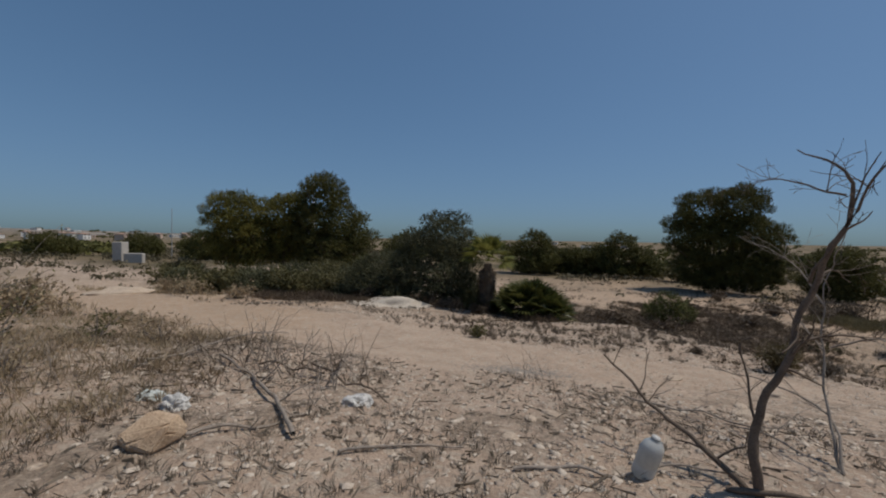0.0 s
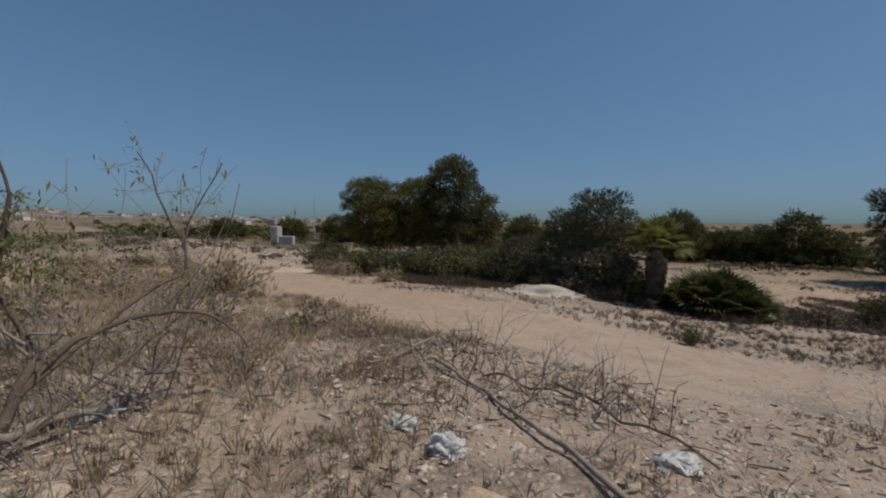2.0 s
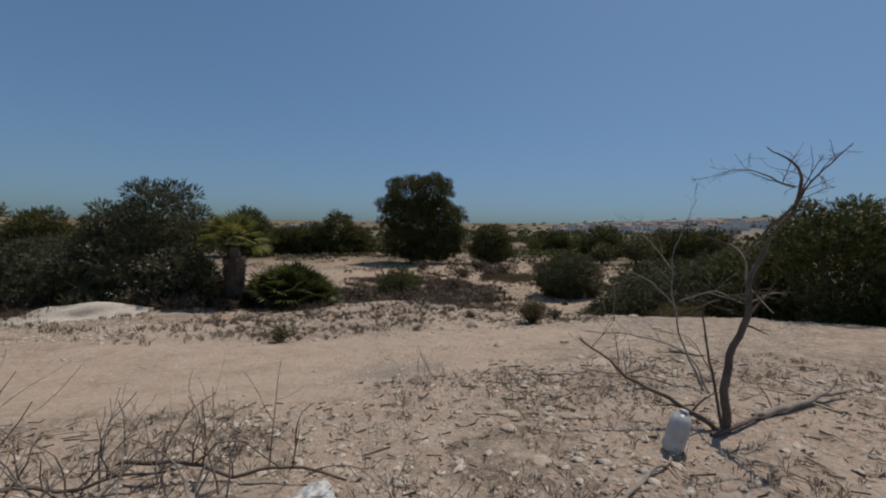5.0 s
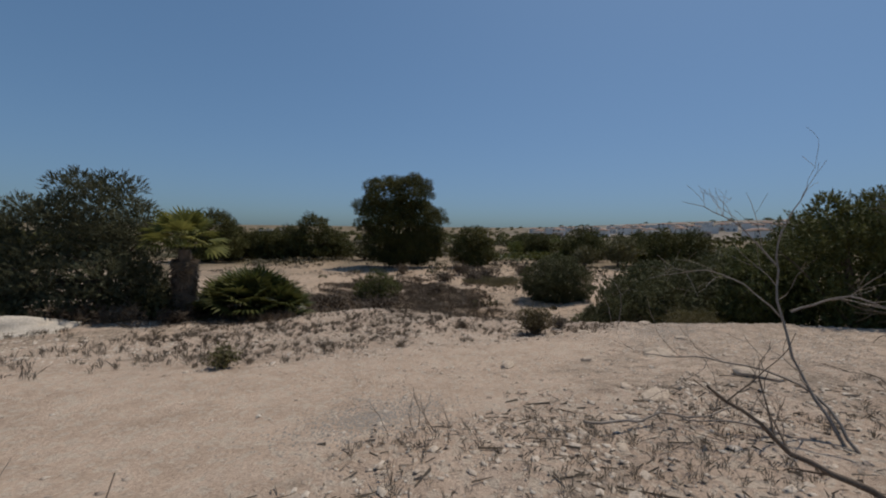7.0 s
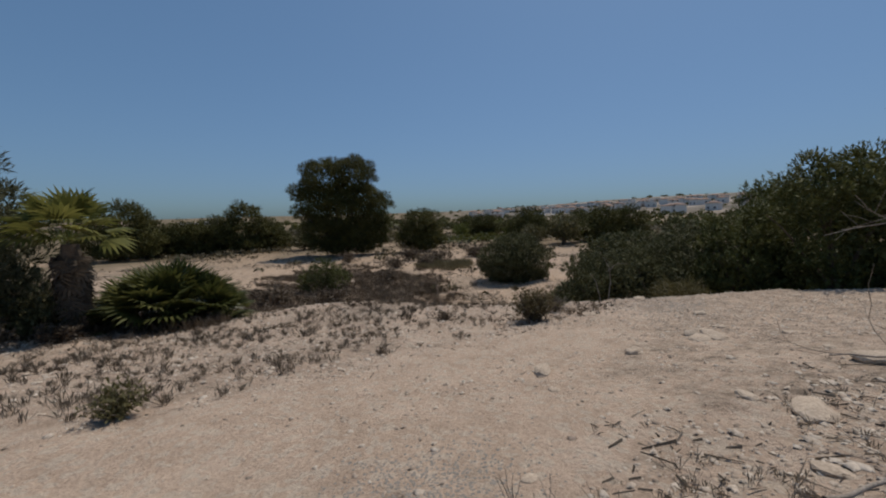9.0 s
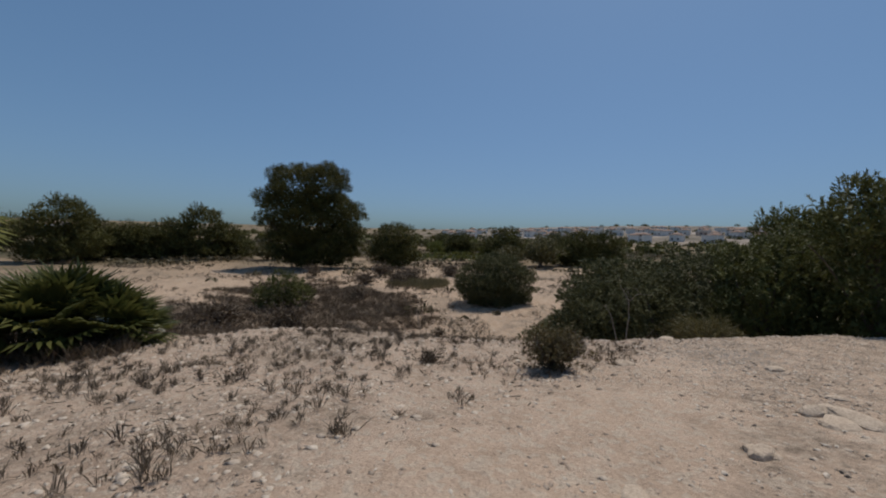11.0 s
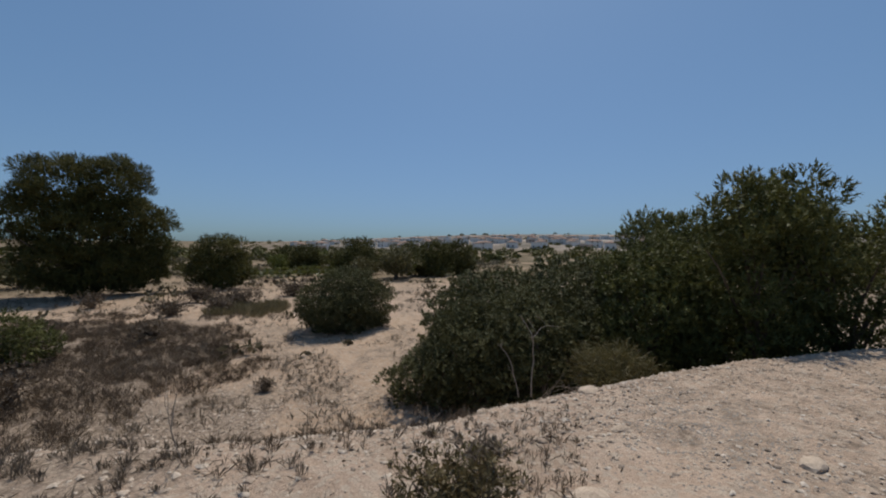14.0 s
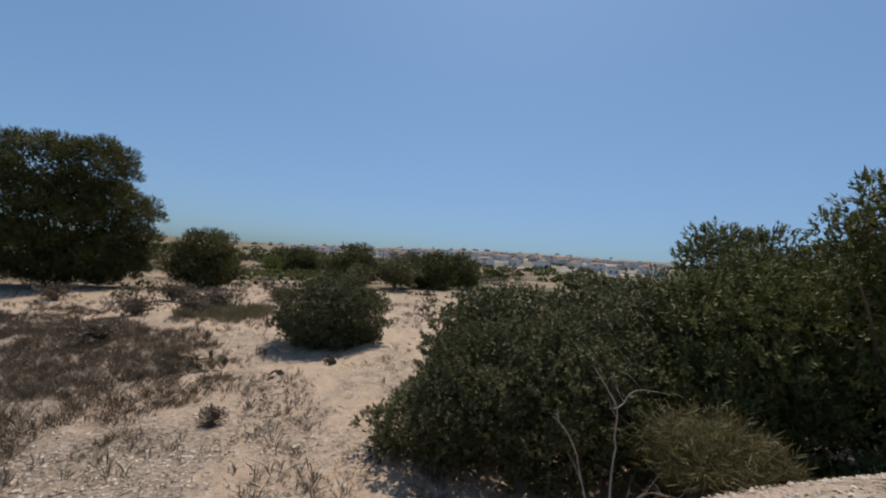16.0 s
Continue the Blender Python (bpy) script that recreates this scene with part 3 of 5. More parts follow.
tree("olive_tree", 0.2, 18.8, [(0.1, 0, 2.95, 1.35, 1.2, 1.35), (-0.8, 0.2, 2.4, 1.3, 1.2, 1.3), (0.75, 0, 2.2, 0.95, 1.0, 1.3), (-0.1, -0.2, 1.3, 1.8, 1.5, 1.3), (-1.8, 0.3, 1.3, 1.4, 1.2, 1.2), (0.8, 0, 0.8, 0.9, 0.9, 0.8), (-2.8, 0.6, 1.2, 1.4, 1.2, 1.1), (-1.0, -0.2, 0.6, 2.0, 1.3, 0.7), (-3.8, 0.8, 0.9, 1.2, 1.1, 0.9)], "grey-green feathery tree with a ragged crown", "tree", "", M_OLIVE, 23, n=110, small=0.38, density=420, size=0.11, trunk=0.14, aspect=0.24, core=90, open_=0.55)
# the long hedge beside the track: place, half width, height of the top above sea
HEDGE = ((13.9, 9.5, 1.0, -1.9), (16.7, 8.9, 1.45, -0.2), (14.3, 8.6, 1.4, -0.65), (17.9, 8.2, 1.7, 0.05), (14.0, 7.0, 1.5, -0.2), (15.4, 6.2, 1.7, 0.25), (17.6, 5.8, 2.0, 0.5), (13.9, 4.7, 1.3, 0.95), (13.6, 2.8, 1.5, 1.98), (16.0, 3.2, 1.7, 1.65), (13.9, 0.9, 1.35, 1.65), (18.2, 0.3, 2.2, 1.5))
for k, (hx, hy, hr, hz) in enumerate(HEDGE):
    hh = hz - top(hx, hy)
    tall, back = hz > 0.7, hx > 16.5
    lobes = [(0, 0, hh * 0.58, hr, hr, hh * 0.40), (0.3, 0.4, hh * 0.3, hr * 1.1, hr * 1.1, hh * 0.34)]
    if tall:
        rl = np.random.RandomState(700 + k)
        lobes += [(rl.uniform(-0.7, 0.7) * hr, rl.uniform(-0.7, 0.7) * hr, hh * rl.uniform(0.72, 0.86), hr * 0.42, hr * 0.42, hh * 0.17) for _ in range(4)]
    tree("hedge_bush", hx, hy, lobes, "tall leafy green bush in a hedge" if tall else "dense dark-green evergreen bush in a hedge", "bush", "hedge beside the track", M_OLEANDER if tall else M_BUSH, 40 + k, n=110 if tall else 150, small=0.32 if tall else 0.27, density=200 if back else (430 if tall else 560), size=0.12 if back else (0.09 if tall else 0.07), trunk=0.1, aspect=0.36 if tall else 0.42, core=110, per=11, open_=0.8 if tall else 0.95, up=0.8 if tall else 0.35)


# ---- palms and low shrubs ----
def fan_leaf(rng, stalk, blade, n=15, droop=0.25):
    """A fan frond on its stalk, pointing along +y and bending down."""
    V, F = [], []

    def quad(*p):
        F.append(tuple(range(len(V), len(V) + 4)))
        V.extend(p)
    quad((-0.012, 0, 0), (0.012, 0, 0), (0.008, stalk, 0.04), (-0.008, stalk, 0.04))
    for i in range(n):
        a = (i / (n - 1) - 0.5) * 2.9
        l = blade * (0.75 + 0.25 * math.cos(a)) * rng.uniform(0.85, 1.1)
        d, s = np.array([math.sin(a), math.cos(a), 0]), np.array([math.cos(a), -math.sin(a), 0]) * blade * 0.062
        o = np.array([0, stalk, 0.04])
        m, e = o + d * l * 0.6 + [0, 0, -droop * 0.15 * l], o + d * l + [0, 0, -droop * l]
        quad(o, m - s + [0, 0, 0.01], e, m + s)
    return mesh_np("frond", V, F)


def fan_palm(name, x, y, trunk_h, n, stalk, blade, label, seed, skirt=0, spread=(15, 100), group=""):
    rng = np.random.RandomState(seed)
    t = thing(name, x, y, label, "palm tree", group)
    if trunk_h > 0.3:
        rings = [(0, 0, -0.1 + i * trunk_h / 10, 0.16 + 0.02 * (i % 2)) for i in range(11)]
        part("trunk", tubes("trunk", [rings], 9), M_BARK, t, "", False)
    live = [fan_leaf(rng, stalk, blade) for _ in range(3)]
    dead = [fan_leaf(rng, stalk * 0.7, blade * 0.9, 11, 0.5) for _ in range(2)] if skirt else []
    for me in live:
        me.materials.append(M_PALM_LIVE if trunk_h > 1 else M_PALM)
    for me in dead:
        me.materials.append(M_DEADPALM)
    for i in range(n):
        ob = part("frond", live[i % 3], None, t)
        f = (i + 0.5) / n
        ob.matrix_local = pose(0, 0, trunk_h, 0, 0, i * 137.5) @ pose(0, 0.05, 0, 90 - (spread[0] + (spread[1] - spread[0]) * f) + rng.uniform(-8, 8), rng.uniform(-25, 25), 0)
    for i in range(skirt):
        ob = part("dead_frond", dead[i % 2], None, t, "withered brown hanging frond")
        ob.matrix_local = pose(0, 0, max(trunk_h - 0.02 - 1.2 * (i / skirt), 0.1), 0, 0, i * 137.5) @ pose(0, 0.1, 0, -74 + rng.uniform(-12, 8), rng.uniform(-15, 15), 0) @ Matrix.Scale(0.75, 4)
    return t


fan_palm("fan_palm", 2.0, 17.0, 2.15, 22, 0.62, 0.66, "green fan palm with a skirt of dead fronds", 5, 60, (0, 100))
for k, (px, py, n, s) in enumerate(((3.15, 16.75, 42, 1.05), (3.6, 16.4, 48, 1.25), (4.15, 15.9, 36, 0.95), (4.5, 15.5, 20, 0.6))):
    fan_palm("dwarf_palm", px, py, 0.0, n, 0.75 * s, 0.62 * s, "bushy low fan palm with stiff green leaves", 30 + k, 8, (0, 80), "low palms at the edge")
rng_row = np.random.RandomState(77)
for k in range(28):
    f = (k % 14) / 13
    fan_palm("young_palm", 39 + 4.5 * (k // 14) + 5.5 * f + rng_row.uniform(-0.4, 0.4), 34.5 + 3.2 * (k // 14) - 9.0 * f + rng_row.uniform(-0.4, 0.4), 0.35, 9, 0.5, 0.55, "small young palm in a planted row", 100 + k, 0, (10, 80), "planted palm row")


def shrub(name, x, y, r, h, leaf, label, seed, group="", density=60, size=0.09, wood=M_TWIG, stems=14, aspect=0.35):
    """A loose low shrub: many thin stems with small leaves round their ends."""
    rng = np.random.RandomState(seed)
    t = thing(name, x, y, label, "shrub", group)
    paths, clumps = [], []
    for _ in range(stems):
        a, f = rng.uniform(0, 6.283), rng.uniform(0.1, 1)
        path = limb(rng, (0, 0, -0.03), (math.cos(a) * r * f, math.sin(a) * r * f, h), math.hypot(r * f, h) * rng.uniform(0.75, 1.1), 0.014 * h + 0.004, 0.003, 5, 0.16)
        paths.append(path)
        for q in path[2:]:
            s = 0.16 * (r + h) * rng.uniform(0.6, 1.2)
            clumps.append((q[0], q[1], max(q[2], s * 0.4), s, s, s * 0.8))
    tagged(part("stem_work", tubes("stem_work", paths, 4), wood, t), kind="stuff")
    if density:
        part("foliage", mesh_np("foliage", *shoots(rng, clumps, density * 1.3, size, aspect, 6, 0.8, 0.4, -0.7)), leaf, t)
    return t


rb = np.random.RandomState(8)
BELT = ((-14.5, 24.5, 1.7, 1.0), (-12.6, 22.6, 1.6, 0.9), (-10.8, 21.2, 1.7, 1.0), (-9.0, 20.9, 1.5, 0.9), (-7.2, 20.0, 1.5, 0.95), (-5.6, 20.4, 1.3, 0.8), (-8.4, 23.5, 1.8, 1.3), (-5.8, 23.2, 1.9, 1.5), (-3.6, 22.8, 1.8, 1.5), (-11.8, 26.0, 2.0, 1.3), (-4.4, 20.2, 1.1, 0.7), (-17, 28, 2.0, 1.1), (-2.2, 21.6, 1.6, 1.6), (-20, 33, 2.0, 1.2), (-7, 26.5, 2.0, 1.6))
for k, (sx, sy, sr, sh) in enumerate(BELT):
    shrub("shrub", sx, sy, sr, sh, M_SHRUB if k % 3 else M_OLIVE, "low dusty green shrub behind the track", 200 + k, "shrub belt", 60, 0.15, stems=24)
for k, (sx, sy, sr, sh) in enumerate(((1.6, 20.6, 1.5, 1.4), (6.6, 17.6, 1.0, 0.6), (26, 24.5, 1.5, 0.9), (23.6, 23.8, 1.2, 0.7), (22, 25.5, 1.2, 0.7), (27, 28.5, 1.0, 1.0), (17.5, 22, 1.1, 0.6), (11, 19.5, 1.2, 0.7), (10.2, 22.5, 1.3, 0.8), (31, 24, 1.4, 0.8), (24, 33, 1.0, 0.8))):
    shrub("dry_shrub", sx, sy, sr, sh, M_BROWN, "dry brown shrub on the sandy field", 240 + k, "dry shrubs on the field", 34, 0.13, stems=20)
for k, (sx, sy, sr, sh) in enumerate(((1.3, 17.5, 0.7, 0.7), (2.75, 17.4, 0.6, 0.6), (2.1, 18.2, 0.8, 0.9), (1.5, 16.3, 0.5, 0.3), (0.4, 16.9, 0.7, 0.32), (-0.7, 17.5, 0.8, 0.32), (-3.4, 18.6, 0.8, 0.35))):
    shrub("dry_shrub", sx, sy, sr, sh, M_SHRUB if sh > 0.5 else M_BROWN, "low green shrub beside the fan palm" if sh > 0.5 else "low dry brown brush at the foot of the trees", 270 + k, "brush along the bank", 90, 0.09, M_TWIGD, 22)
shrub("shrub", 6.40, 7.92, 0.42, 0.48, M_DRYSHRUB, "small half-dry dark shrub at the track's edge", 260, "", 190, 0.045, M_TWIGD, 36)
shrub("shrub", 6.52, 8.02, 0.2, 0.42, M_SHRUB, "small grey-green shrub beside a dry one", 261, "", 120, 0.045, M_TWIGD, 14)
shrub("tuft", 0.66, 9.42, 0.15, 0.26, M_SHRUB, "small yellow-green tuft beside the track", 262, "", 200, 0.05, M_TWIG, 20)
shrub("tuft", 5.95, 9.62, 0.16, 0.16, M_BROWN, "small dark dry tuft on pale soil", 263, "", 220, 0.04, M_TWIGD, 16)
shrub("tuft", 13.9, 14.4, 0.28, 0.32, M_BROWN, "small dark dry tuft on bare sand", 264, "", 150, 0.06, M_TWIGD, 16)
shrub("shrub", 11.5, 6.0, 0.65, 0.75, M_YELLOWISH, "olive-yellow grassy shrub at the foot of the hedge", 265, "", 190, 0.16, M_TWIGD, 40, 0.06)
shrub("weed", 7.4, 7.9, 0.22, 0.3, M_WEED, "dry leafy weed at the bank's edge", 266, "", 130, 0.05, M_TWIGD, 16)

# ---- dead branches and the leafy bush in front ----


def branching(rng, start, direction, length, r0, depth, fork=3, wander=0.14, steps=6, rise=0.0):
    """A dead branch and its side twigs, as tapered paths."""
    main = limb(rng, start, direction, length, r0, max(r0 * 0.35, 0.0015), steps, wander, -rise)
    out = [main]
    if depth:
        for _ in range(fork):
            i = rng.randint(1, len(main) - 1)
            a, b = Vector(main[i][:3]), Vector(main[min(i + 1, len(main) - 1)][:3])
            d = (b - a).normalized() + Vector(rng.normal(size=3)) * 0.6 + Vector((0, 0, 0.25))
            out += branching(rng, a, d, length * rng.uniform(0.3, 0.6), main[i][3] * 0.6, depth - 1, fork, wander, 4)
    return out


def curve_path(points, r0, r1, n=5):
    """A smooth tapered path through a few places."""
    P = [Vector(p) for p in points]
    P = [P[0] * 2 - P[1]] + P + [P[-1] * 2 - P[-2]]
    out = []
    for i in range(1, len(P) - 2):
        for k in range(n):
            u = k / n
            q = 0.5 * ((2 * P[i]) + (P[i + 1] - P[i - 1]) * u + (2 * P[i - 1] - 5 * P[i] + 4 * P[i + 1] - P[i + 2]) * u * u + (3 * P[i] - P[i - 1] - 3 * P[i + 1] + P[i + 2]) * u ** 3)
            out.append(q + noise.noise_vector(q * 5.0) * 0.028 + noise.noise_vector(q * 14.0) * 0.008 if i > 1 or k else q)
    out.append(P[-2])
    m = len(out) - 1
    return [(q.x, q.y, q.z, r0 + (r1 - r0) * i / m) for i, q in enumerate(out)]


def local(t, path):
    o = t.matrix_world.translation
    return [(x - o.x, y - o.y, z - o.z, r) for x, y, z, r in path]


def side_twigs(rng, path, n, length, depth=1, up=0.3):
    out = []
    for _ in range(n):
        i = rng.randint(len(path) // 4, len(path) - 1)
        a, b = Vector(path[i][:3]), Vector(path[min(i + 1, len(path) - 1)][:3])
        d = (b - a + Vector((1e-4, 0, 0))).normalized() * 0.7 + Vector(rng.normal(size=3)) * 0.6 + Vector((0, 0, up))
        out += branching(rng, a, d, length * rng.uniform(0.5, 1.2), max(path[i][3] * 0.55, 0.002), depth, 2, 0.16, 5)
    return out


def leaves_along(rng, paths, n, size, hang=0.8):
    """Narrow leaves hanging from the outer halves of twigs."""
    V = []
    for path in paths:
        for _ in range(n):
            i = rng.randint(len(path) // 2, len(path))
            p = np.array(path[i][:3]) + rng.normal(size=3) * 0.012
            a = rng.normal(size=3) * 0.5 + np.array([0, 0, -hang])
            a /= np.linalg.norm(a)
            b = np.cross(a, rng.normal(size=3))
            b /= np.linalg.norm(b)
            c = np.cross(a, b)
            s = size * rng.uniform(0.55, 1.25)
            V.append([p, p + a * s * 0.45 + b * s * 0.12 + c * s * 0.05, p + a * s, p + a * s * 0.45 - b * s * 0.12 + c * s * 0.05])
    V = np.array(V).reshape(-1, 3)
    return V, np.arange(len(V)).reshape(-1, 4)


def front_bush():
    rng = np.random.RandomState(301)
    t = thing("wild_bush", -4.65, 2.67, "straggly wild bush with yellow-green hanging leaves and bare branches", "bush")
    E, k = Vector((-2.77, 1.79, 1.37)), 0.735

    def w(*p):
        return E + (Vector(p) - E) * k
    base = (-4.65, 2.67, 0.17)
    fork = w(-5.33, 3.25, 0.15)
    limbs = [
        curve_path([base, fork, w(-5.4, 3.37, 0.45), w(-5.65, 3.35, 0.94), w(-5.53, 3.4, 1.59)], 0.034, 0.008),
        curve_path([fork, w(-5.26, 3.6, 0.47), w(-4.94, 4.02, 0.60), w(-4.59, 4.29, 0.52), w(-4.34, 4.35, 0.23)], 0.021, 0.006),
        curve_path([w(-5.65, 3.35, 0.94), w(-5.55, 3.4, 1.5), w(-5.53, 3.32, 1.91), w(-5.57, 3.14, 2.14), w(-5.67, 2.87, 2.18)], 0.010, 0.003),
        curve_path([w(-5.6, 3.3, 1.0), w(-5.72, 3.02, 1.5), w(-5.71, 2.76, 1.53), w(-5.69, 2.44, 1.52), w(-5.64, 2.14, 1.40)], 0.011, 0.003),
        curve_path([base, w(-5.5, 2.85, 0.55), w(-5.48, 2.65, 0.79), w(-5.39, 2.27, 0.92), w(-5.31, 2.05, 0.88), w(-5.18, 1.9, 0.70)], 0.009, 0.002),
        curve_path([base, w(-5.5, 2.7, 0.35), w(-5.3, 2.3, 0.5), w(-5.1, 2.0, 0.4), w(-5.05, 1.95, 0.3)], 0.008, 0.002),
        curve_path([base, w(-5.55, 3.0, 0.3), w(-5.8, 2.9, 0.8), w(-5.9, 3.0, 1.2)], 0.022, 0.006),
        curve_path([fork, w(-5.1, 4.0, 0.75), w(-4.99, 4.34, 0.95), w(-5.14, 4.22, 1.61), w(-5.2, 4.09, 1.98)], 0.012, 0.003),
        curve_path([w(-4.99, 4.34, 0.95), w(-5.0, 4.36, 1.3), w(-4.72, 4.52, 1.93)], 0.009, 0.003),
        curve_path([base, w(-5.0, 3.8, 0.3), w(-4.8, 4.4, 0.8), w(-4.62, 4.62, 1.75)], 0.010, 0.002),
    ]
    twigs = []
    for i, l in enumerate(limbs):
        twigs += side_twigs(rng, l, 9, 0.16 if i in (2, 3, 8) else 0.30, 1)
    for _ in range(30):
        a = rng.uniform(0, 6.283)
        twigs += branching(rng, (base[0] + rng.normal() * 0.35, base[1] + rng.normal() * 0.32, 0.2), (math.cos(a) * 0.5, math.sin(a) * 0.5, 0.8), rng.uniform(0.3, 0.65), 0.005, 1, 3, 0.2, 5)
    for _ in range(16):
        s = (-4.75 + rng.normal() * 0.25, 3.35 + rng.normal() * 0.3, 0.12)
        twigs += branching(rng, s, (rng.normal() * 0.35, 0.15 + rng.normal() * 0.35, 1), rng.uniform(0.8, 1.65), 0.007, 1, 4, 0.13, 7)
    for l in limbs:
        part("branch", tubes("branch", [local(t, l)], 6), M_TWIGD, t, "", True)
    tagged(part("twig_tangle", tubes("twig_tangle", [local(t, l) for l in twigs], 3), M_TWIG, t, "thin dry twigs"), kind="stuff")
    dense = [l for l in twigs if Vector((l[-1][0], l[-1][1], 0)).length and l[-1][2] > 0.55]
    V1, F1 = leaves_along(rng, [local(t, l) for l in dense], 2, 0.05)
    tips = [local(t, limbs[i]) for i in (2, 3, 4, 5)]
    V2, F2 = leaves_along(rng, tips, 75, 0.058)
    C = [local(t, [(*w(-5.77 + rng.normal() * 0.22, 3.2 + rng.normal() * 0.24, 1.15 + rng.normal() * 0.2), 0)] * 2) for _ in range(250)]
    V3, F3 = leaves_along(rng, C, 12, 0.05)
    V3 = V3 + np.repeat(rng.normal(size=(len(F3), 3)) * 0.05, 4, 0)
    part("foliage", mesh_np("foliage", np.concatenate([V1, V2, V3]), np.concatenate([F1, F2 + len(V1), F3 + len(V1) + len(V2)])), M_TOBACCO, t, "narrow yellow-green leaves")


front_bush()


def dead_bush(name, x, y, label, seed, paths, n=10, length=0.5, wood=M_TWIG, group="", up=0.3, depth=1):
    rng = np.random.RandomState(seed)
    t = thing(name, x, y, label, "dead bush", group)
    twigs = []
    for p in paths:
        twigs += side_twigs(rng, p, n, length, depth, up)
    for p in paths:
        part("branch", tubes("branch", [local(t, p)], 6), wood, t, "", True)
    if twigs:
        tagged(part("twig_tangle", tubes("twig_tangle", [local(t, p) for p in twigs], 3), wood, t), kind="stuff")
    return t


dead_bush("dead_bush", 1.70, 2.86, "leafless dead bush with crooked bare branches", 311, [
    curve_path([(1.70, 2.86, -0.30), (1.66, 2.88, 0.22), (1.76, 2.82, 0.62), (1.88, 2.78, 1.10), (1.89, 2.57, 1.58), (1.85, 2.58, 1.84), (1.73, 2.74, 1.99)], 0.034, 0.0035),
    curve_path([(1.96, 2.86, 1.17), (1.93, 2.6, 1.55), (1.91, 2.44, 1.82), (2.0, 2.3, 2.0)], 0.012, 0.003),
    curve_path([(1.88, 2.58, 1.70), (1.75, 2.75, 1.8), (1.6, 2.9, 1.82)], 0.008, 0.002),
    curve_path([(1.70, 2.86, -0.27), (1.50, 3.14, -0.05), (1.28, 3.50, 0.14), (1.05, 3.80, 0.43)], 0.024, 0.007),
    curve_path([(1.72, 2.9, -0.25), (1.75, 3.02, 0.3), (1.70, 3.08, 0.7), (1.9, 3.0, 0.78)], 0.012, 0.003),
    curve_path([(1.82, 2.8, 0.85), (2.05, 2.9, 1.15), (2.3, 3.05, 1.25), (2.5, 3.1, 1.15)], 0.012, 0.003)], 7, 0.34, M_TWIGD, up=0.05, depth=2)
dead_bush("dead_bush", 2.62, 3.2, "pale leafless dead bush with spreading twigs", 312, [
    curve_path([(2.62, 3.2, -0.38), (2.78, 3.48, 0.04), (2.89, 3.65, 0.5), (2.94, 3.7, 1.07), (2.93, 3.55, 1.5)], 0.014, 0.003),
    curve_path([(2.9, 3.66, 0.5), (2.89, 3.97, 0.78), (2.83, 4.3, 0.8), (2.8, 4.6, 0.72)], 0.007, 0.002),
    curve_path([(2.92, 3.7, 0.9), (2.9, 4.0, 1.25), (2.83, 4.36, 1.42)], 0.008, 0.002),
    curve_path([(2.62, 3.2, -0.3), (2.8, 3.51, 0.02), (2.72, 4.1, 0.1), (2.63, 4.57, 0.05)], 0.012, 0.004),
    curve_path([(2.62, 3.2, -0.36), (2.6, 3.7, -0.3), (2.52, 4.1, -0.36), (2.48, 4.45, -0.44)], 0.010, 0.004),
    curve_path([(2.9, 3.6, 0.55), (2.95, 3.3, 0.7), (2.9, 3.0, 0.62)], 0.010, 0.003)], 6, 0.45)


dead_bush("dead_bush", 9.9, 7.42, "pale bare forked stem at the foot of the hedge", 313, [
    curve_path([(9.9, 7.42, -1.45), (9.95, 7.40, -0.95), (9.92, 7.44, -0.55), (9.98, 7.6, -0.3)], 0.010, 0.004),
    curve_path([(9.93, 7.43, -0.62), (9.98, 7.25, -0.48), (9.99, 7.0, -0.46)], 0.006, 0.002),
    curve_path([(9.85, 7.6, -1.45), (9.9, 7.72, -0.95), (9.95, 7.9, -0.75)], 0.008, 0.003)], 2, 0.25)


def lying(x0, y0, x1, y1, r0, r1, lift=0.03, seed=0, bow=0.1):
    """A fallen branch along the ground, with a few bows in it."""
    rng = np.random.RandomState(seed)
    pts = []
    for f in (0, 0.25, 0.5, 0.75, 1.0):
        x, y = x0 + (x1 - x0) * f + rng.normal() * bow * (y1 - y0) * 0.3, y0 + (y1 - y0) * f - rng.normal() * bow * (x1 - x0) * 0.3
        pts.append((x, y, top(x, y) + lift * (0.4 + rng.uniform(0, 1.2))))
    return curve_path(pts, r0, r1)


def fallen(label, seed, x0, y0, x1, y1, r0=0.018, r1=0.007, lift=0.03, n=5, length=0.35, wood=M_TWIG, up=0.35, depth=1):
    dead_bush("fallen_branch", (x0 + x1) / 2, (y0 + y1) / 2, label, seed, [lying(x0, y0, x1, y1, r0, r1, lift, seed)], n, length, wood, "fallen branches", up, depth)


fallen("long grey fallen branch on stony soil", 321, -3.1, 5.6, -1.43, 3.28, 0.016, 0.02, 0.05, 7, 0.5)
fallen("dry fallen branch with upright twigs", 322, -3.6, 5.0, -2.9, 7.3, 0.014, 0.008, 0.10, 8, 0.55, M_TWIG, 0.9)
fallen("dark fallen branch with curved twigs", 323, -1.9, 5.3, -0.9, 4.3, 0.015, 0.008, 0.08, 9, 0.6, M_TWIGD, 0.9)
fallen("dark fallen branch with curved twigs", 324, -2.6, 5.4, -1.7, 5.1, 0.014, 0.008, 0.08, 9, 0.6, M_TWIGD, 0.9)
fallen("pale grey fallen log under the wild bush", 325, -4.67, 2.74, -4.72, 3.91, 0.028, 0.018, 0.12, 4, 0.3)
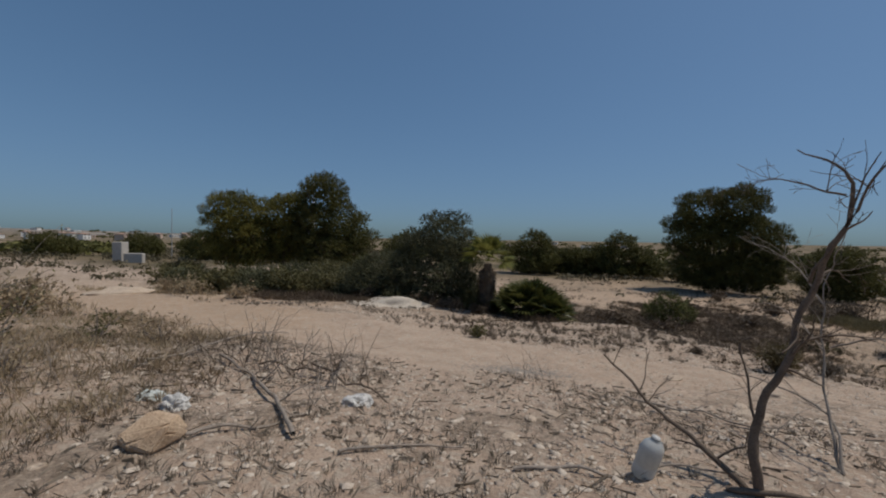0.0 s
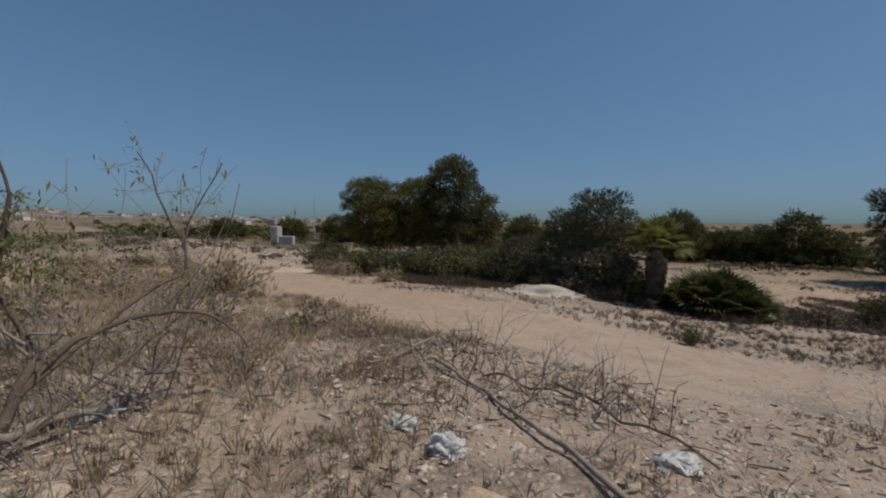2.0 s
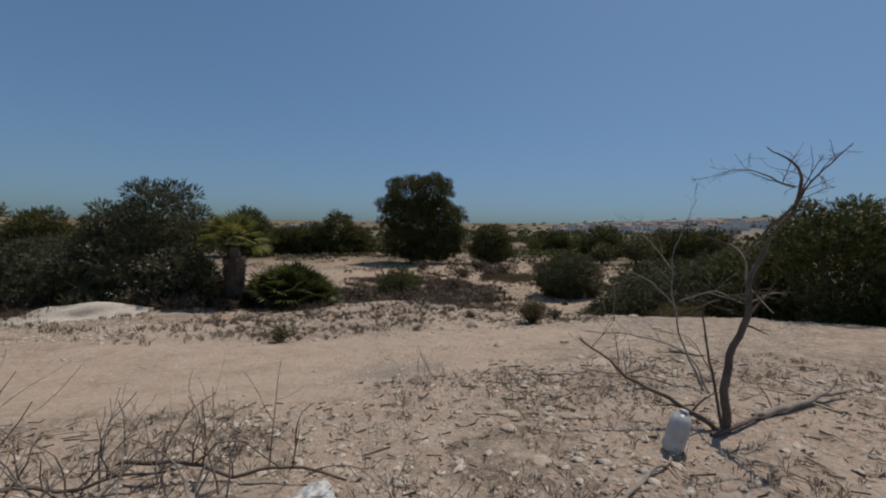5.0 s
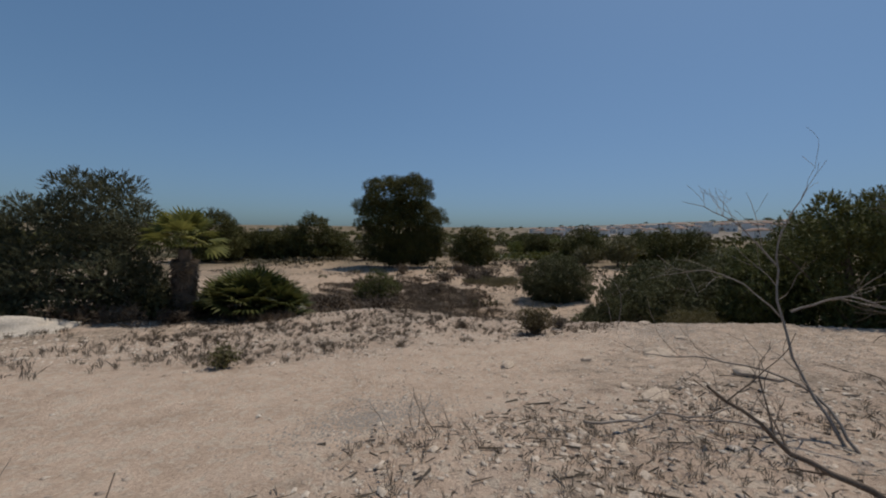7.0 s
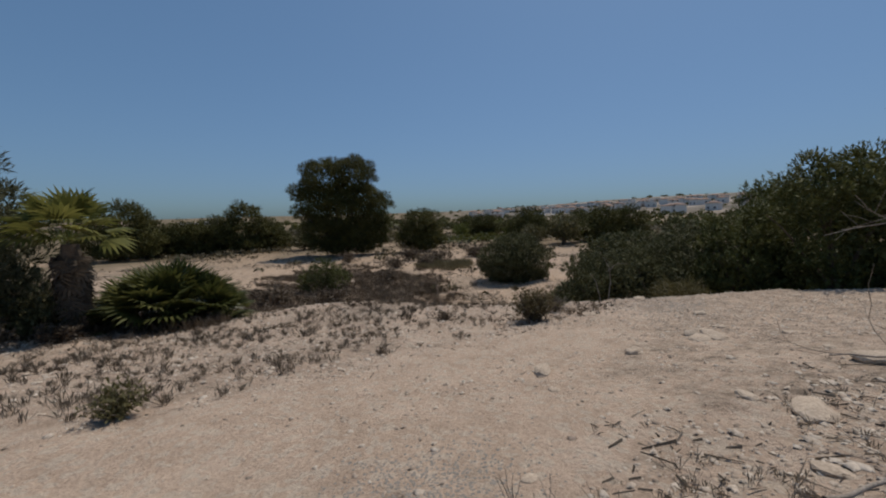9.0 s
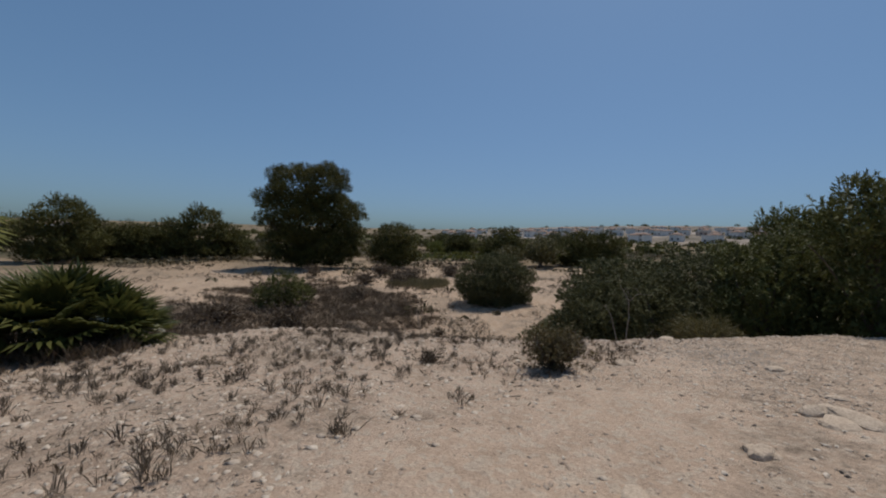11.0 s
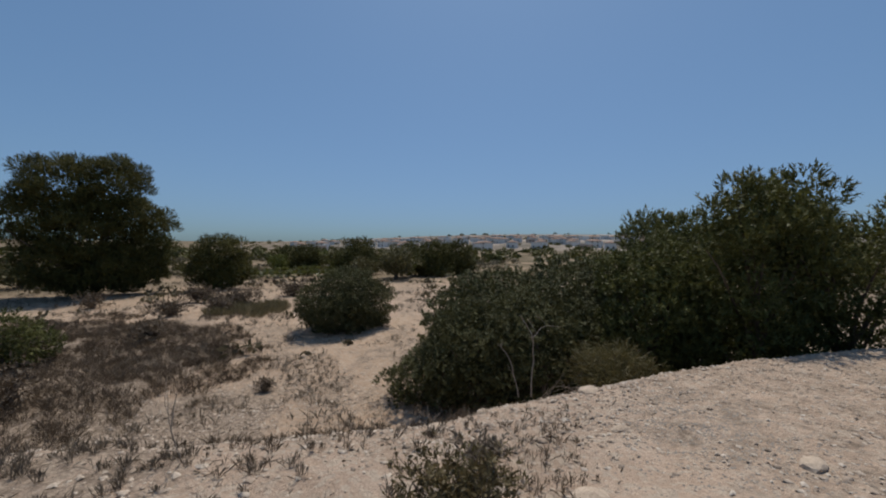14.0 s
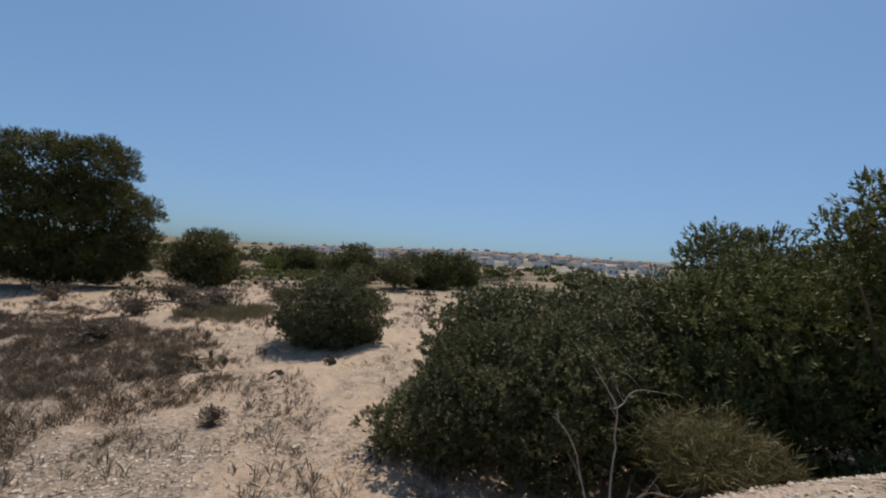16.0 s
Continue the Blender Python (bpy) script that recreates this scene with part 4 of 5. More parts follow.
fallen("pale fallen stick on gravel", 326, -1.1, 3.1, -0.2, 3.35, 0.012, 0.006, 0.03, 3, 0.3)
fallen("pale fallen stick on gravel", 327, 0.1, 3.0, 1.6, 3.0, 0.014, 0.006, 0.03, 3, 0.3)
fallen("dark fallen stick on gravel", 328, 1.5, 2.9, 2.6, 2.6, 0.02, 0.01, 0.03, 3, 0.3, M_TWIGD)
fallen("thick grey log on the stony ground", 329, 2.1, 2.8, 3.4, 2.2, 0.03, 0.02, 0.05, 3, 0.4)
fallen("pale twiggy branch on the ground", 330, 1.7, 4.7, 2.9, 3.9, 0.012, 0.005, 0.06, 5, 0.4)
fallen("pale fallen stick beside the stone", 331, -2.1, 3.1, -1.5, 3.7, 0.014, 0.008, 0.03, 3, 0.3)
fallen("pale bent stick at the bank's edge", 332, 9.7, 6.6, 10.5, 6.9, 0.014, 0.007, 0.10, 2, 0.4)
fallen("pale twiggy branch below the bank", 333, 9.3, 9.3, 9.8, 8.7, 0.01, 0.004, 0.15, 5, 0.5)


def thicket(x, y, r, h, n, seed, label, wood=M_TWIG, rad=0.0045):
    """A tangle of thin upright dry twigs."""
    rng = np.random.RandomState(seed)
    t = thing("dry_twigs", x, y, label, "dead bush", "dry twig tangles")
    paths = []
    for _ in range(n):
        px, py = rng.normal() * r * 0.45, rng.normal() * r * 0.45
        z = top(x + px, y + py) - t.matrix_world.translation.z - 0.02
        paths += branching(rng, (px, py, z), (rng.normal() * 0.5, rng.normal() * 0.5, 1), h * rng.uniform(0.5, 1.15), rad, 1, 3, 0.17, 6)
    tagged(part("twig_tangle", tubes("twig_tangle", paths, 3), wood, t), kind="stuff")
    return t


for k, (tx, ty, r, h, n) in enumerate(((-3.0, 5.6, 0.55, 0.6, 16), (-2.3, 5.4, 0.5, 0.7, 14), (-1.6, 4.9, 0.45, 0.6, 10), (-2.6, 4.6, 0.5, 0.35, 22), (-1.6, 4.2, 0.5, 0.25, 16), (-0.6, 3.9, 0.5, 0.2, 12), (-5.6, 4.1, 0.6, 0.4, 10), (-6.3, 4.6, 0.7, 0.4, 10), (-5.2, 4.9, 0.5, 0.35, 9), (-7.2, 4.9, 0.8, 0.45, 10), (-8.6, 5.8, 0.9, 0.5, 12), (0.95, 5.6, 0.4, 0.35, 10), (10.0, 7.4, 0.15, 0.75, 3), (9.6, 8.9, 0.3, 0.5, 8), (7.32, 10.7, 0.06, 0.9, 2), (9.8, 24.0, 1.2, 0.8, 26), (8.4, 21.5, 1.2, 0.8, 26), (-4.75, 3.5, 0.45, 1.25, 7), (-5.1, 4.3, 0.5, 1.0, 7), (-4.2, 3.9, 0.4, 0.7, 12))):
    thicket(tx, ty, r, h, n, 400 + k, "tangle of thin dry upright twigs", M_TWIG if k % 3 else M_TWIGD, 0.008 if k < 3 or 11 < k < 15 else 0.0045)
for k, (sx, sy, sr, sh) in enumerate(((-6.0, 5.6, 0.6, 0.6), (-7.4, 6.4, 0.8, 0.7), (-5.0, 5.9, 0.45, 0.45), (-8.4, 7.4, 0.8, 0.7), (-9.8, 7.4, 0.9, 0.8), (-6.6, 3.9, 0.6, 0.75), (-7.9, 4.9, 0.7, 0.8), (-4.6, 4.4, 0.4, 0.4), (-4.3, 6.2, 0.35, 0.4), (-11.5, 8.2, 1.0, 0.8), (-5.2, 7.2, 0.4, 0.35))):
    shrub("weedy_shrub", sx, sy, sr, sh, M_STRAW if k % 2 or k > 6 else M_SHRUB, "dry straw-coloured weedy shrub with sparse leaves", 280 + k, "weedy shrubs", 45, 0.045, M_TWIG, 9)

# ---- stones and litter ----


def lump(seed, sx, sy, sz, rough=0.22, level=2):
    """A worn angular stone."""
    rng = np.random.RandomState(seed)
    bm = bmesh.new()
    bmesh.ops.create_icosphere(bm, subdivisions=level, radius=1)
    cuts = [Vector(rng.normal(size=3)).normalized() for _ in range(9)]
    for v in bm.verts:
        p = v.co.copy()
        for c in cuts:
            d = p.dot(c) - 0.78
            if d > 0:
                p -= c * d * 0.85
        p *= 1 + rough * 0.5 * noise.noise(p * 2.3 + Vector((seed, 0, 0)))
        v.co = (p.x * sx, p.y * sy, p.z * sz)
    me = bpy.data.meshes.new("stone")
    bm.to_mesh(me)
    bm.free()
    return me


def stone(x, y, sx, sy, sz, label, seed, material=M_STONE, sink=0.35, group="", rz=0, name="stone", level=3):
    ob = part(name, lump(seed, sx, sy, sz, level=level), material)
    ob.matrix_world = pose(x, y, top(x, y) + sz * (1 - 2 * sink) * 0.8, 0, 0, rz)
    return tagged(ob, label, "stone", group)


def broken_rock(seed, sx, sy, sz):
    """An angular broken stone with blunted edges."""
    rng = np.random.RandomState(seed)
    bm = bmesh.new()
    for _ in range(15):
        u = rng.normal(size=3)
        u /= np.linalg.norm(u)
        u *= rng.uniform(0.85, 1.1)
        bm.verts.new((u[0] * sx, u[1] * sy, u[2] * sz))
    bmesh.ops.convex_hull(bm, input=bm.verts)
    bmesh.ops.delete(bm, geom=[v for v in bm.verts if not v.link_faces], context="VERTS")
    bmesh.ops.bevel(bm, geom=list(bm.edges), offset=0.011, segments=2, affect="EDGES", clamp_overlap=True)
    me = bpy.data.meshes.new("stone")
    bm.to_mesh(me)
    bm.free()
    return me


ob = part("stone", broken_rock(12, 0.22, 0.15, 0.155), M_OCHRE)
ob.matrix_world = pose(-2.27, 3.02, top(-2.27, 3.02) + 0.085, 0, 8, 12)
tagged(ob, "ochre-brown angular stone on dry soil", "stone")
for k, (sx, sy, sa, sb) in enumerate(((3.04, 4.56, 0.24, 0.12), (5.61, 5.16, 0.26, 0.13), (4.38, 3.9, 0.26, 0.15), (5.81, 5.3, 0.24, 0.12), (4.59, 5.92, 0.14, 0.08), (3.48, 6.6, 0.16, 0.09))):
    stone(sx, sy, sa, sb, 0.07, "flat pale stone half sunk in the track", 560 + k, M_STONE, 0.42, "flat stones in the track", 40 * k)
rs = np.random.RandomState(9)
SPOTS = ((-3.2, 3.2), (-2.7, 2.7), (-1.7, 2.8), (-0.9, 3.3), (-4.0, 5.2), (-3.4, 6.6), (-5.7, 4.4), (-5.0, 3.0), (-4.2, 2.7), (-4.9, 2.35), (0.5, 4.1), (0.75, 4.3), (1.1, 3.9), (1.7, 4.4), (2.2, 4.6), (2.9, 4.6), (3.2, 4.9), (3.0, 6.3), (3.9, 5.2), (4.6, 5.9), (5.5, 5.3), (6.4, 5.1), (5.9, 4.4), (4.9, 4.2), (7.6, 5.4), (8.3, 6.6), (8.9, 8.0), (8.5, 8.5), (7.0, 7.1), (1.5, 5.9), (2.6, 3.6), (-0.3, 4.9), (0.2, 3.6), (9.6, 6.7), (-6.4, 8.2), (-4.4, 7.3))
for k, (sx, sy) in enumerate(SPOTS):
    a = rs.uniform(0.05, 0.15) * (1.5 if sx > 4 else 0.8)
    stone(sx, sy, a, a * rs.uniform(0.6, 0.9), a * rs.uniform(0.28, 0.42), "pale limestone lump half sunk in the soil", 500 + k, M_STONE, 0.5, "loose stones", rs.uniform(0, 180), level=2)
ob = part("rock_mound", lump(71, 1.9, 1.05, 0.42, 0.9, 4), M_CHALK, None, "", True)
ob.matrix_world = pose(-2.2, 17.0, top(-2.2, 17.0) - 0.12, 0, 0, -22)
tagged(ob, "low mound of pale bare limestone by the shrubs", "rock")
ob = part("rock_mound", lump(72, 1.3, 0.7, 0.30, 0.5, 4), M_STONE, None, "", True)
ob.matrix_world = pose(-14.2, 18.6, top(-14.2, 18.6), 0, 0, 30)
tagged(ob, "pale bare limestone outcrop beside the track", "rock")


def crumpled(name, x, y, sx, sy, sz, material, label, category, seed, rz=0):
    bm = bmesh.new()
    bmesh.ops.create_icosphere(bm, subdivisions=4, radius=1)
    for v in bm.verts:
        p = v.co
        f = 1 + 0.5 * noise.noise(p * 2.1 + Vector((seed, 3, 1))) + 0.25 * abs(noise.noise(p * 5 + Vector((0, seed, 2)))) - 0.15 * abs(noise.noise(p * 9 + Vector((1, 0, seed))))
        v.co = (p.x * sx * f, p.y * sy * f, max(p.z * sz * f, -sz * 0.35))
    me = bpy.data.meshes.new(name)
    bm.to_mesh(me)
    bm.free()
    ob = part(name, me, material)
    ob.matrix_world = pose(x, y, top(x, y) + sz * 0.3, 0, 0, rz)
    return tagged(ob, label, category)


crumpled("plastic_bag", -2.58, 3.74, 0.11, 0.09, 0.085, M_BAG, "crumpled white plastic bag on dry soil", "litter", 1)
crumpled("plastic_bag", -2.98, 4.05, 0.12, 0.09, 0.06, M_MINT, "crumpled pale mint plastic bag on dry soil", "litter", 2)
crumpled("plastic_bag", -1.16, 4.2, 0.13, 0.10, 0.07, M_BAG, "crumpled grey-white plastic bag among twigs", "litter", 3)
crumpled("paper_wrapper", -4.85, 3.3, 0.17, 0.09, 0.035, M_BAG, "flattened white paper wrapper under the bush", "litter", 4, 40)


def jug(x, y):
    t = thing("plastic_jug", x, y, "clear whitish plastic water jug lying on the ground", "jug", rz=25)
    bm = bmesh.new()
    prof = ((0.0, 0.0), (0.085, 0.0), (0.1, 0.02), (0.1, 0.10), (0.094, 0.11), (0.1, 0.12), (0.1, 0.20), (0.098, 0.25), (0.085, 0.285), (0.055, 0.31), (0.03, 0.32), (0.03, 0.335), (0.0, 0.335))
    rows = [[bm.verts.new((r * math.cos(a / 14 * 6.2832), r * 0.8 * math.sin(a / 14 * 6.2832), z)) for a in range(14)] for r, z in prof[1:-1]]
    for p, q in zip(rows, rows[1:]):
        for a in range(14):
            bm.faces.new((p[a], p[(a + 1) % 14], q[(a + 1) % 14], q[a]))
    bm.faces.new(rows[0][::-1])
    me = bpy.data.meshes.new("body")
    bm.to_mesh(me)
    bm.free()
    body = part("body", me, M_JUG, t, "", True)
    cap = part("cap", tubes("cap", [[(0, 0, 0.325, 0.0), (0, 0, 0.325, 0.033), (0, 0, 0.345, 0.033), (0, 0, 0.347, 0.0)]], 12), M_BAG, t)
    handle = part("handle", tubes("handle", [[(0.095, 0, 0.22, 0.007), (0.112, 0, 0.25, 0.007), (0.10, 0, 0.285, 0.007), (0.06, 0, 0.305, 0.007)]], 6), M_JUG, t, "", True)
    for o in (body, cap, handle):
        o.matrix_local = pose(0, 0, 0.0, 14, 8, 0) @ Matrix.Scale(0.88, 4)
    return t


m_, nt_j, b_j = mat("clear_plastic", 0.3, 0.5)
b_j.inputs["Base Color"].default_value = (0.72, 0.74, 0.72, 1)
b_j.inputs["Transmission Weight"].default_value = 0.45
nt_j.links.new(ramp(nt_j, noise_tex(nt_j, 14), [(0.3, (0.55, 0.56, 0.53)), (0.7, (0.78, 0.8, 0.78))]), b_j.inputs["Base Color"])
M_JUG = m_
jug(1.0, 3.05)

rw = np.random.RandomState(19)
for k in range(30):
    sx, sy = rw.uniform(-26, -7), rw.uniform(6, 27)
    if beyond(np.array([sx]), np.array([sy]))[0] < -0.5 and polyline(np.array([sx]), np.array([sy]), TRACK)[0][0] > 2.4 and polyline(np.array([sx]), np.array([sy]), KERB)[0][0] > 1.5:
        shrub("weedy_shrub", sx, sy, rw.uniform(0.5, 1.1), rw.uniform(0.35, 0.75), M_STRAW if k % 2 or k > 6 else M_SHRUB, "dry straw-coloured weedy shrub with sparse leaves", 900 + k, "weedy shrubs", 26, 0.11, M_TWIG, 18)


# ---- road, pavement and house ----
def offset_line(pts, d):
    """Points moved to the left of their line."""
    out = []
    for i, p in enumerate(pts):
        a, b = pts[max(i - 1, 0)], pts[min(i + 1, len(pts) - 1)]
        v = Vector((b[0] - a[0], b[1] - a[1])).normalized()
        out.append((p[0] - v.y * d, p[1] + v.x * d))
    return out


def resample(pts, n):
    s = np.concatenate([[0], np.cumsum([math.dist(a, b) for a, b in zip(pts, pts[1:])])])
    u = np.linspace(0, s[-1], n)
    return np.stack([np.interp(u, s, [p[0] for p in pts]), np.interp(u, s, [p[1] for p in pts])], 1)


def strip(name, A, B, lift, n, m, material, label, category, thick=0.12):
    """A paved strip between two lines, with edges going down."""
    a, b = resample(A, n), resample(B, n)
    f = np.linspace(0, 1, m)[None, :, None]
    P = (a[:, None] * (1 - f) + b[:, None] * f)
    z = height(P[..., 0].ravel(), P[..., 1].ravel(), False) + lift
    V = np.concatenate([P.reshape(-1, 2), z[:, None]], 1)
    W = V.copy()
    W[:, 2] -= thick
    i, j = np.meshgrid(np.arange(n - 1), np.arange(m - 1), indexing="ij")
    q = (i * m + j).ravel()
    F = [np.stack([q, q + 1, q + m + 1, q + m], 1)]
    k, o = np.arange(n - 1) * m, n * m
    F.append(np.stack([k, k + m, k + m + o, k + o], 1))
    k = k + m - 1
    F.append(np.stack([k + m, k, k + o, k + m + o], 1))
    ob = part(name, mesh_np(name, np.concatenate([V, W]), np.concatenate(F)), material)
    return tagged(ob, label, category, kind="structure")


K0 = [(p[0], p[1]) for p in KERB]
OUTER = [(4.9, -7.0), (-0.47, -1.09), (-3.2, -0.35), (-6.4, 0.5), (-9.3, 1.68), (-10.4, 2.35), (-12.4, 3.55), (-15.1, 5.1), (-18.1, 6.2), (-24, 8.2)]
FAR_EDGE = [(4, -20), (-14, -14), (-20, -7), (-24, 0.5), (-27.5, 6.0), (-30, 9.0)]
strip("pavement", offset_line(K0, 0.0), OUTER, 0.015, 70, 8, M_PINK, "pink paved footpath along the road", "pavement")
strip("kerb", offset_line(OUTER, 0.003), offset_line(OUTER, 0.12), 0.02, 70, 2, M_EDGE, "dusty concrete kerb beside the pink pavement", "kerb", 0.16)
strip("edging", offset_line(K0, -0.09), offset_line(K0, -0.003), 0.012, 70, 2, M_EDGE, "narrow dusty concrete edging of the pavement", "kerb", 0.16)
strip("road", offset_line(OUTER, 0.13), FAR_EDGE, -0.075, 60, 24, M_ASPHALT, "grey asphalt road", "road")
strip("pavement", [(p[0] - 0.02, p[1]) for p in FAR_EDGE], offset_line(FAR_EDGE, 2.2), 0.02, 30, 4, M_KERB, "pale pavement in front of the garden wall", "pavement")


def box(name, x0, y0, z0, x1, y1, z1, material, parent=None, label="", bevel=0.02):
    bm = bmesh.new()
    bmesh.ops.create_cube(bm, size=1)
    for v in bm.verts:
        v.co = ((x0 + x1) / 2 + v.co.x * (x1 - x0), (y0 + y1) / 2 + v.co.y * (y1 - y0), (z0 + z1) / 2 + v.co.z * (z1 - z0))
    if bevel:
        bmesh.ops.bevel(bm, geom=bm.edges[:], offset=bevel, segments=1, affect="EDGES")
    me = bpy.data.meshes.new(name)
    bm.to_mesh(me)
    bm.free()
    return part(name, me, material, parent, label)


def hip_roof(name, x0, y0, x1, y1, z, h, material, parent, over=0.3):
    V = [(x0 - over, y0 - over, z), (x1 + over, y0 - over, z), (x1 + over, y1 + over, z), (x0 - over, y1 + over, z)]
    V += [(p[0], p[1], z + 0.12) for p in V]
    k = min(x1 - x0, y1 - y0) / 2 * 0.98
    cx0, cx1, cy0, cy1 = x0 + k, x1 - k, y0 + k, y1 - k
    V += [(cx0, cy0, z + h), (cx1, cy0, z + h), (cx1, cy1, z + h), (cx0, cy1, z + h)]
    F = [(0, 3, 2, 1), (8, 9, 10, 11)]
    for i in range(4):
        j = (i + 1) % 4
        F += [(i, j, 4 + j, 4 + i), (4 + i, 4 + j, 8 + j, 8 + i)]
    return part(name, mesh_np(name, V, F), material, parent)


def yellow_house():
    t = thing("house", -40, 0, "yellow rendered two-storey house with a small tower", "house", z=-0.1)

    def b(name, x0, y0, z0, x1, y1, z1, material, label="", parent=t, bevel=0.03):
        return box(name, x0, y0, z0, x1, y1, z1, material, parent, label, bevel)
    b("wall", -5, -9, -0.3, 2, 3.1, 3.4, M_YELLOW)
    hip_roof("roof", -5, -9, 2, 3.1, 3.4, 0.75, M_ROOF, t, 0.45)
    b("tower", -0.6, 3.05, -0.3, 1.9, 4.5, 3.95, M_YELLOW)
    hip_roof("tower_roof", -0.6, 3.05, 1.9, 4.5, 3.95, 0.5, M_ROOF, t, 0.3)
    b("side_wing", -2, 4.48, -0.3, 1.2, 6.4, 2.1, M_YELLOW)
    w = b("window", 1.15, 5.0, 0.9, 1.26, 5.7, 1.6, M_DARK)
    b("sill", 1.2, 4.9, 0.8, 1.36, 5.8, 0.9, M_KERB, "", w)
    w = b("window", 1.86, 2.2, 2.3, 2.04, 2.8, 2.95, M_DARK)
    b("sill", 1.9, 2.1, 2.2, 2.14, 2.9, 2.3, M_KERB, "", w)
    b("balcony", 2.0, -9, 1.5, 3.4, 3.0, 2.25, M_PINKWALL, "pale balcony parapet")
    for y in (-8.6, -4.6, -0.8, 2.7):
        b("pillar", 3.05, y, -0.3, 3.35, y + 0.3, 1.5, M_PINKWALL)
    for y in (-7.2, -3.4, 0.2):
        b("door", 1.95, y, -0.2, 2.05, y + 1.8, 1.35, M_DARK)


yellow_house()
# garden wall in three lengths, with a gate
for k, (ax, ay, bx, by) in enumerate(((-29.0, 3.1, -32.2, 8.4), (-27.6, -6.0, -28.4, 0.2))):
    g = thing("garden_wall", ax, ay, "low pale pink rendered garden wall with a coping", "wall", "garden walls", z=float(height(np.array([ax]), np.array([ay]), False)[0]))
    g.rotation_mode = "XYZ"
    L = math.hypot(bx - ax, by - ay)
    body = box("wall", 0, -0.1, -0.4, L, 0.1, 1.05, M_PINKWALL, g)
    cope = box("coping", -0.05, -0.16, 1.05, L + 0.05, 0.16, 1.15, M_KERB, g)
    for o in (body, cope):
        o.matrix_local = pose(0, 0, 0, 0, 0, math.degrees(math.atan2(by - ay, bx - ax)))
g = thing("gate", -28.5, 0.4, "dark metal driveway gate between white posts", "gate", z=0.05)
for y in (0, 1.7, 2.5):
    box("post", -0.25, y - 0.17, -0.3, 0.15, y + 0.17, 1.35, M_WHITE, g)
box("lintel", -0.25, -0.17, 1.352, 0.15, 2.67, 1.55, M_WHITE, g)
for y0, y1 in ((0.2, 1.5), (1.9, 2.3)):
    p = box("gate_leaf", -0.08, y0, -0.1, -0.03, y1, 1.2, M_DARK, g)
tree("bush", -33.5, 10.3, [(0, 0, 0.7, 1.0, 1.0, 0.75), (0.4, 0.5, 0.5, 0.8, 0.8, 0.55)], "dark round garden bush at the wall's end", "bush", "", M_BUSH, 90, n=20, small=0.3, density=80, size=0.14, trunk=0.05, aspect=0.4)

# concrete pillar and stub of wall
g = thing("ruined_wall", -39.4, 52.4, "grey concrete block pillar with a low stub of wall", "wall")
box("pillar", -0.6, -0.6, -0.8, 0.6, 0.6, 2.6, M_KERB, g, "", 0.06)
box("wall", 0.602, -0.3, -0.8, 2.9, 0.3, 1.2, M_KERB, g, "", 0.06)


def lamp_post(x, y, h, label, arm=True):
    t = thing("street_lamp", x, y, label, "street lamp", "street lamps")
    part("pole", tubes("pole", [[(0, 0, -0.3, 0.06), (0, 0, h * 0.5, 0.05), (0, 0, h, 0.035)]], 8), M_METAL, t, "", True)
    if arm:
        part("arm", tubes("arm", [[(0, 0, h - 0.1, 0.04), (0.5, 0, h + 0.1, 0.035), (1.1, 0, h + 0.15, 0.03)]], 6), M_METAL, t, "", True)
        box("lamp_head", 0.9, -0.12, h + 0.08, 1.6, 0.12, h + 0.2, M_METAL, t)


lamp_post(-37.8, 60, 7.4, "thin grey street lamp far off", False)
lamp_post(-44, 9.2, 4.6, "thin grey street lamp behind the garden wall", False)
lamp_post(75, 62, 4.5, "grey post on the far field", False)
t = thing("mast", -30, 104, "tall thin white mast behind the pines", "mast")
part("pole", tubes("pole", [[(0, 0, -0.5, 0.5), (0, 0, 9, 0.4), (0, 0, 17.5, 0.25)]], 8), M_WHITE, t, "", True)

# ---- far houses ----


def far_house(seed):
    rng = np.random.RandomState(seed)
    w, d, h = rng.uniform(6, 10), rng.uniform(6, 9), rng.uniform(2.9, 5.6)
    t = new("far_house")
    box("wall", -w / 2, -d / 2, -3, w / 2, d / 2, h, M_WHITE if seed % 3 else M_PINKWALL, t, "", 0)
    if seed % 5 in (1, 2, 4):
        hip_roof("roof", -w / 2, -d / 2, w / 2, d / 2, h, 1.5, M_TERRA, t, 0.3)
    else:
        box("roof", -w / 2 - 0.2, -d / 2 - 0.2, h, w / 2 + 0.2, d / 2 + 0.2, h + 0.5, M_WHITE, t, "", 0)
    n = int(w // 2.6)
    for fl in range(1 if h < 4.4 else 2):
        for i in range(n):
            for sy in (-1, 1):
                x = -w / 2 + (i + 0.5) * w / n
                box("window", x - 0.55, sy * d / 2 - 0.1, 0.9 + fl * 2.7, x + 0.55, sy * d / 2 + 0.1, 2.1 + fl * 2.7, M_DARK, t, "", 0)
    return t


def settle(count, az0, az1, r0, r1, seed, label, group):
    rng = np.random.RandomState(seed)
    kinds = [far_house(seed + i) for i in range(5)]
    done = 0
    for i in range(count):
        a, r = radians(rng.uniform(az0, az1)), rng.uniform(r0, r1)
        x, y = -math.sin(a) * r, math.cos(a) * r
        z = float(height(np.array([x]), np.array([y]))[0])
        m = pose(x, y, z, 0, 0, math.degrees(a) + rng.uniform(-60, 60))
        if i < 5:
            ob = kinds[i]
            ob.matrix_world = m
        else:
            ob = copy_thing(kinds[i % 5], m)
        tagged(ob, label, "house", group)


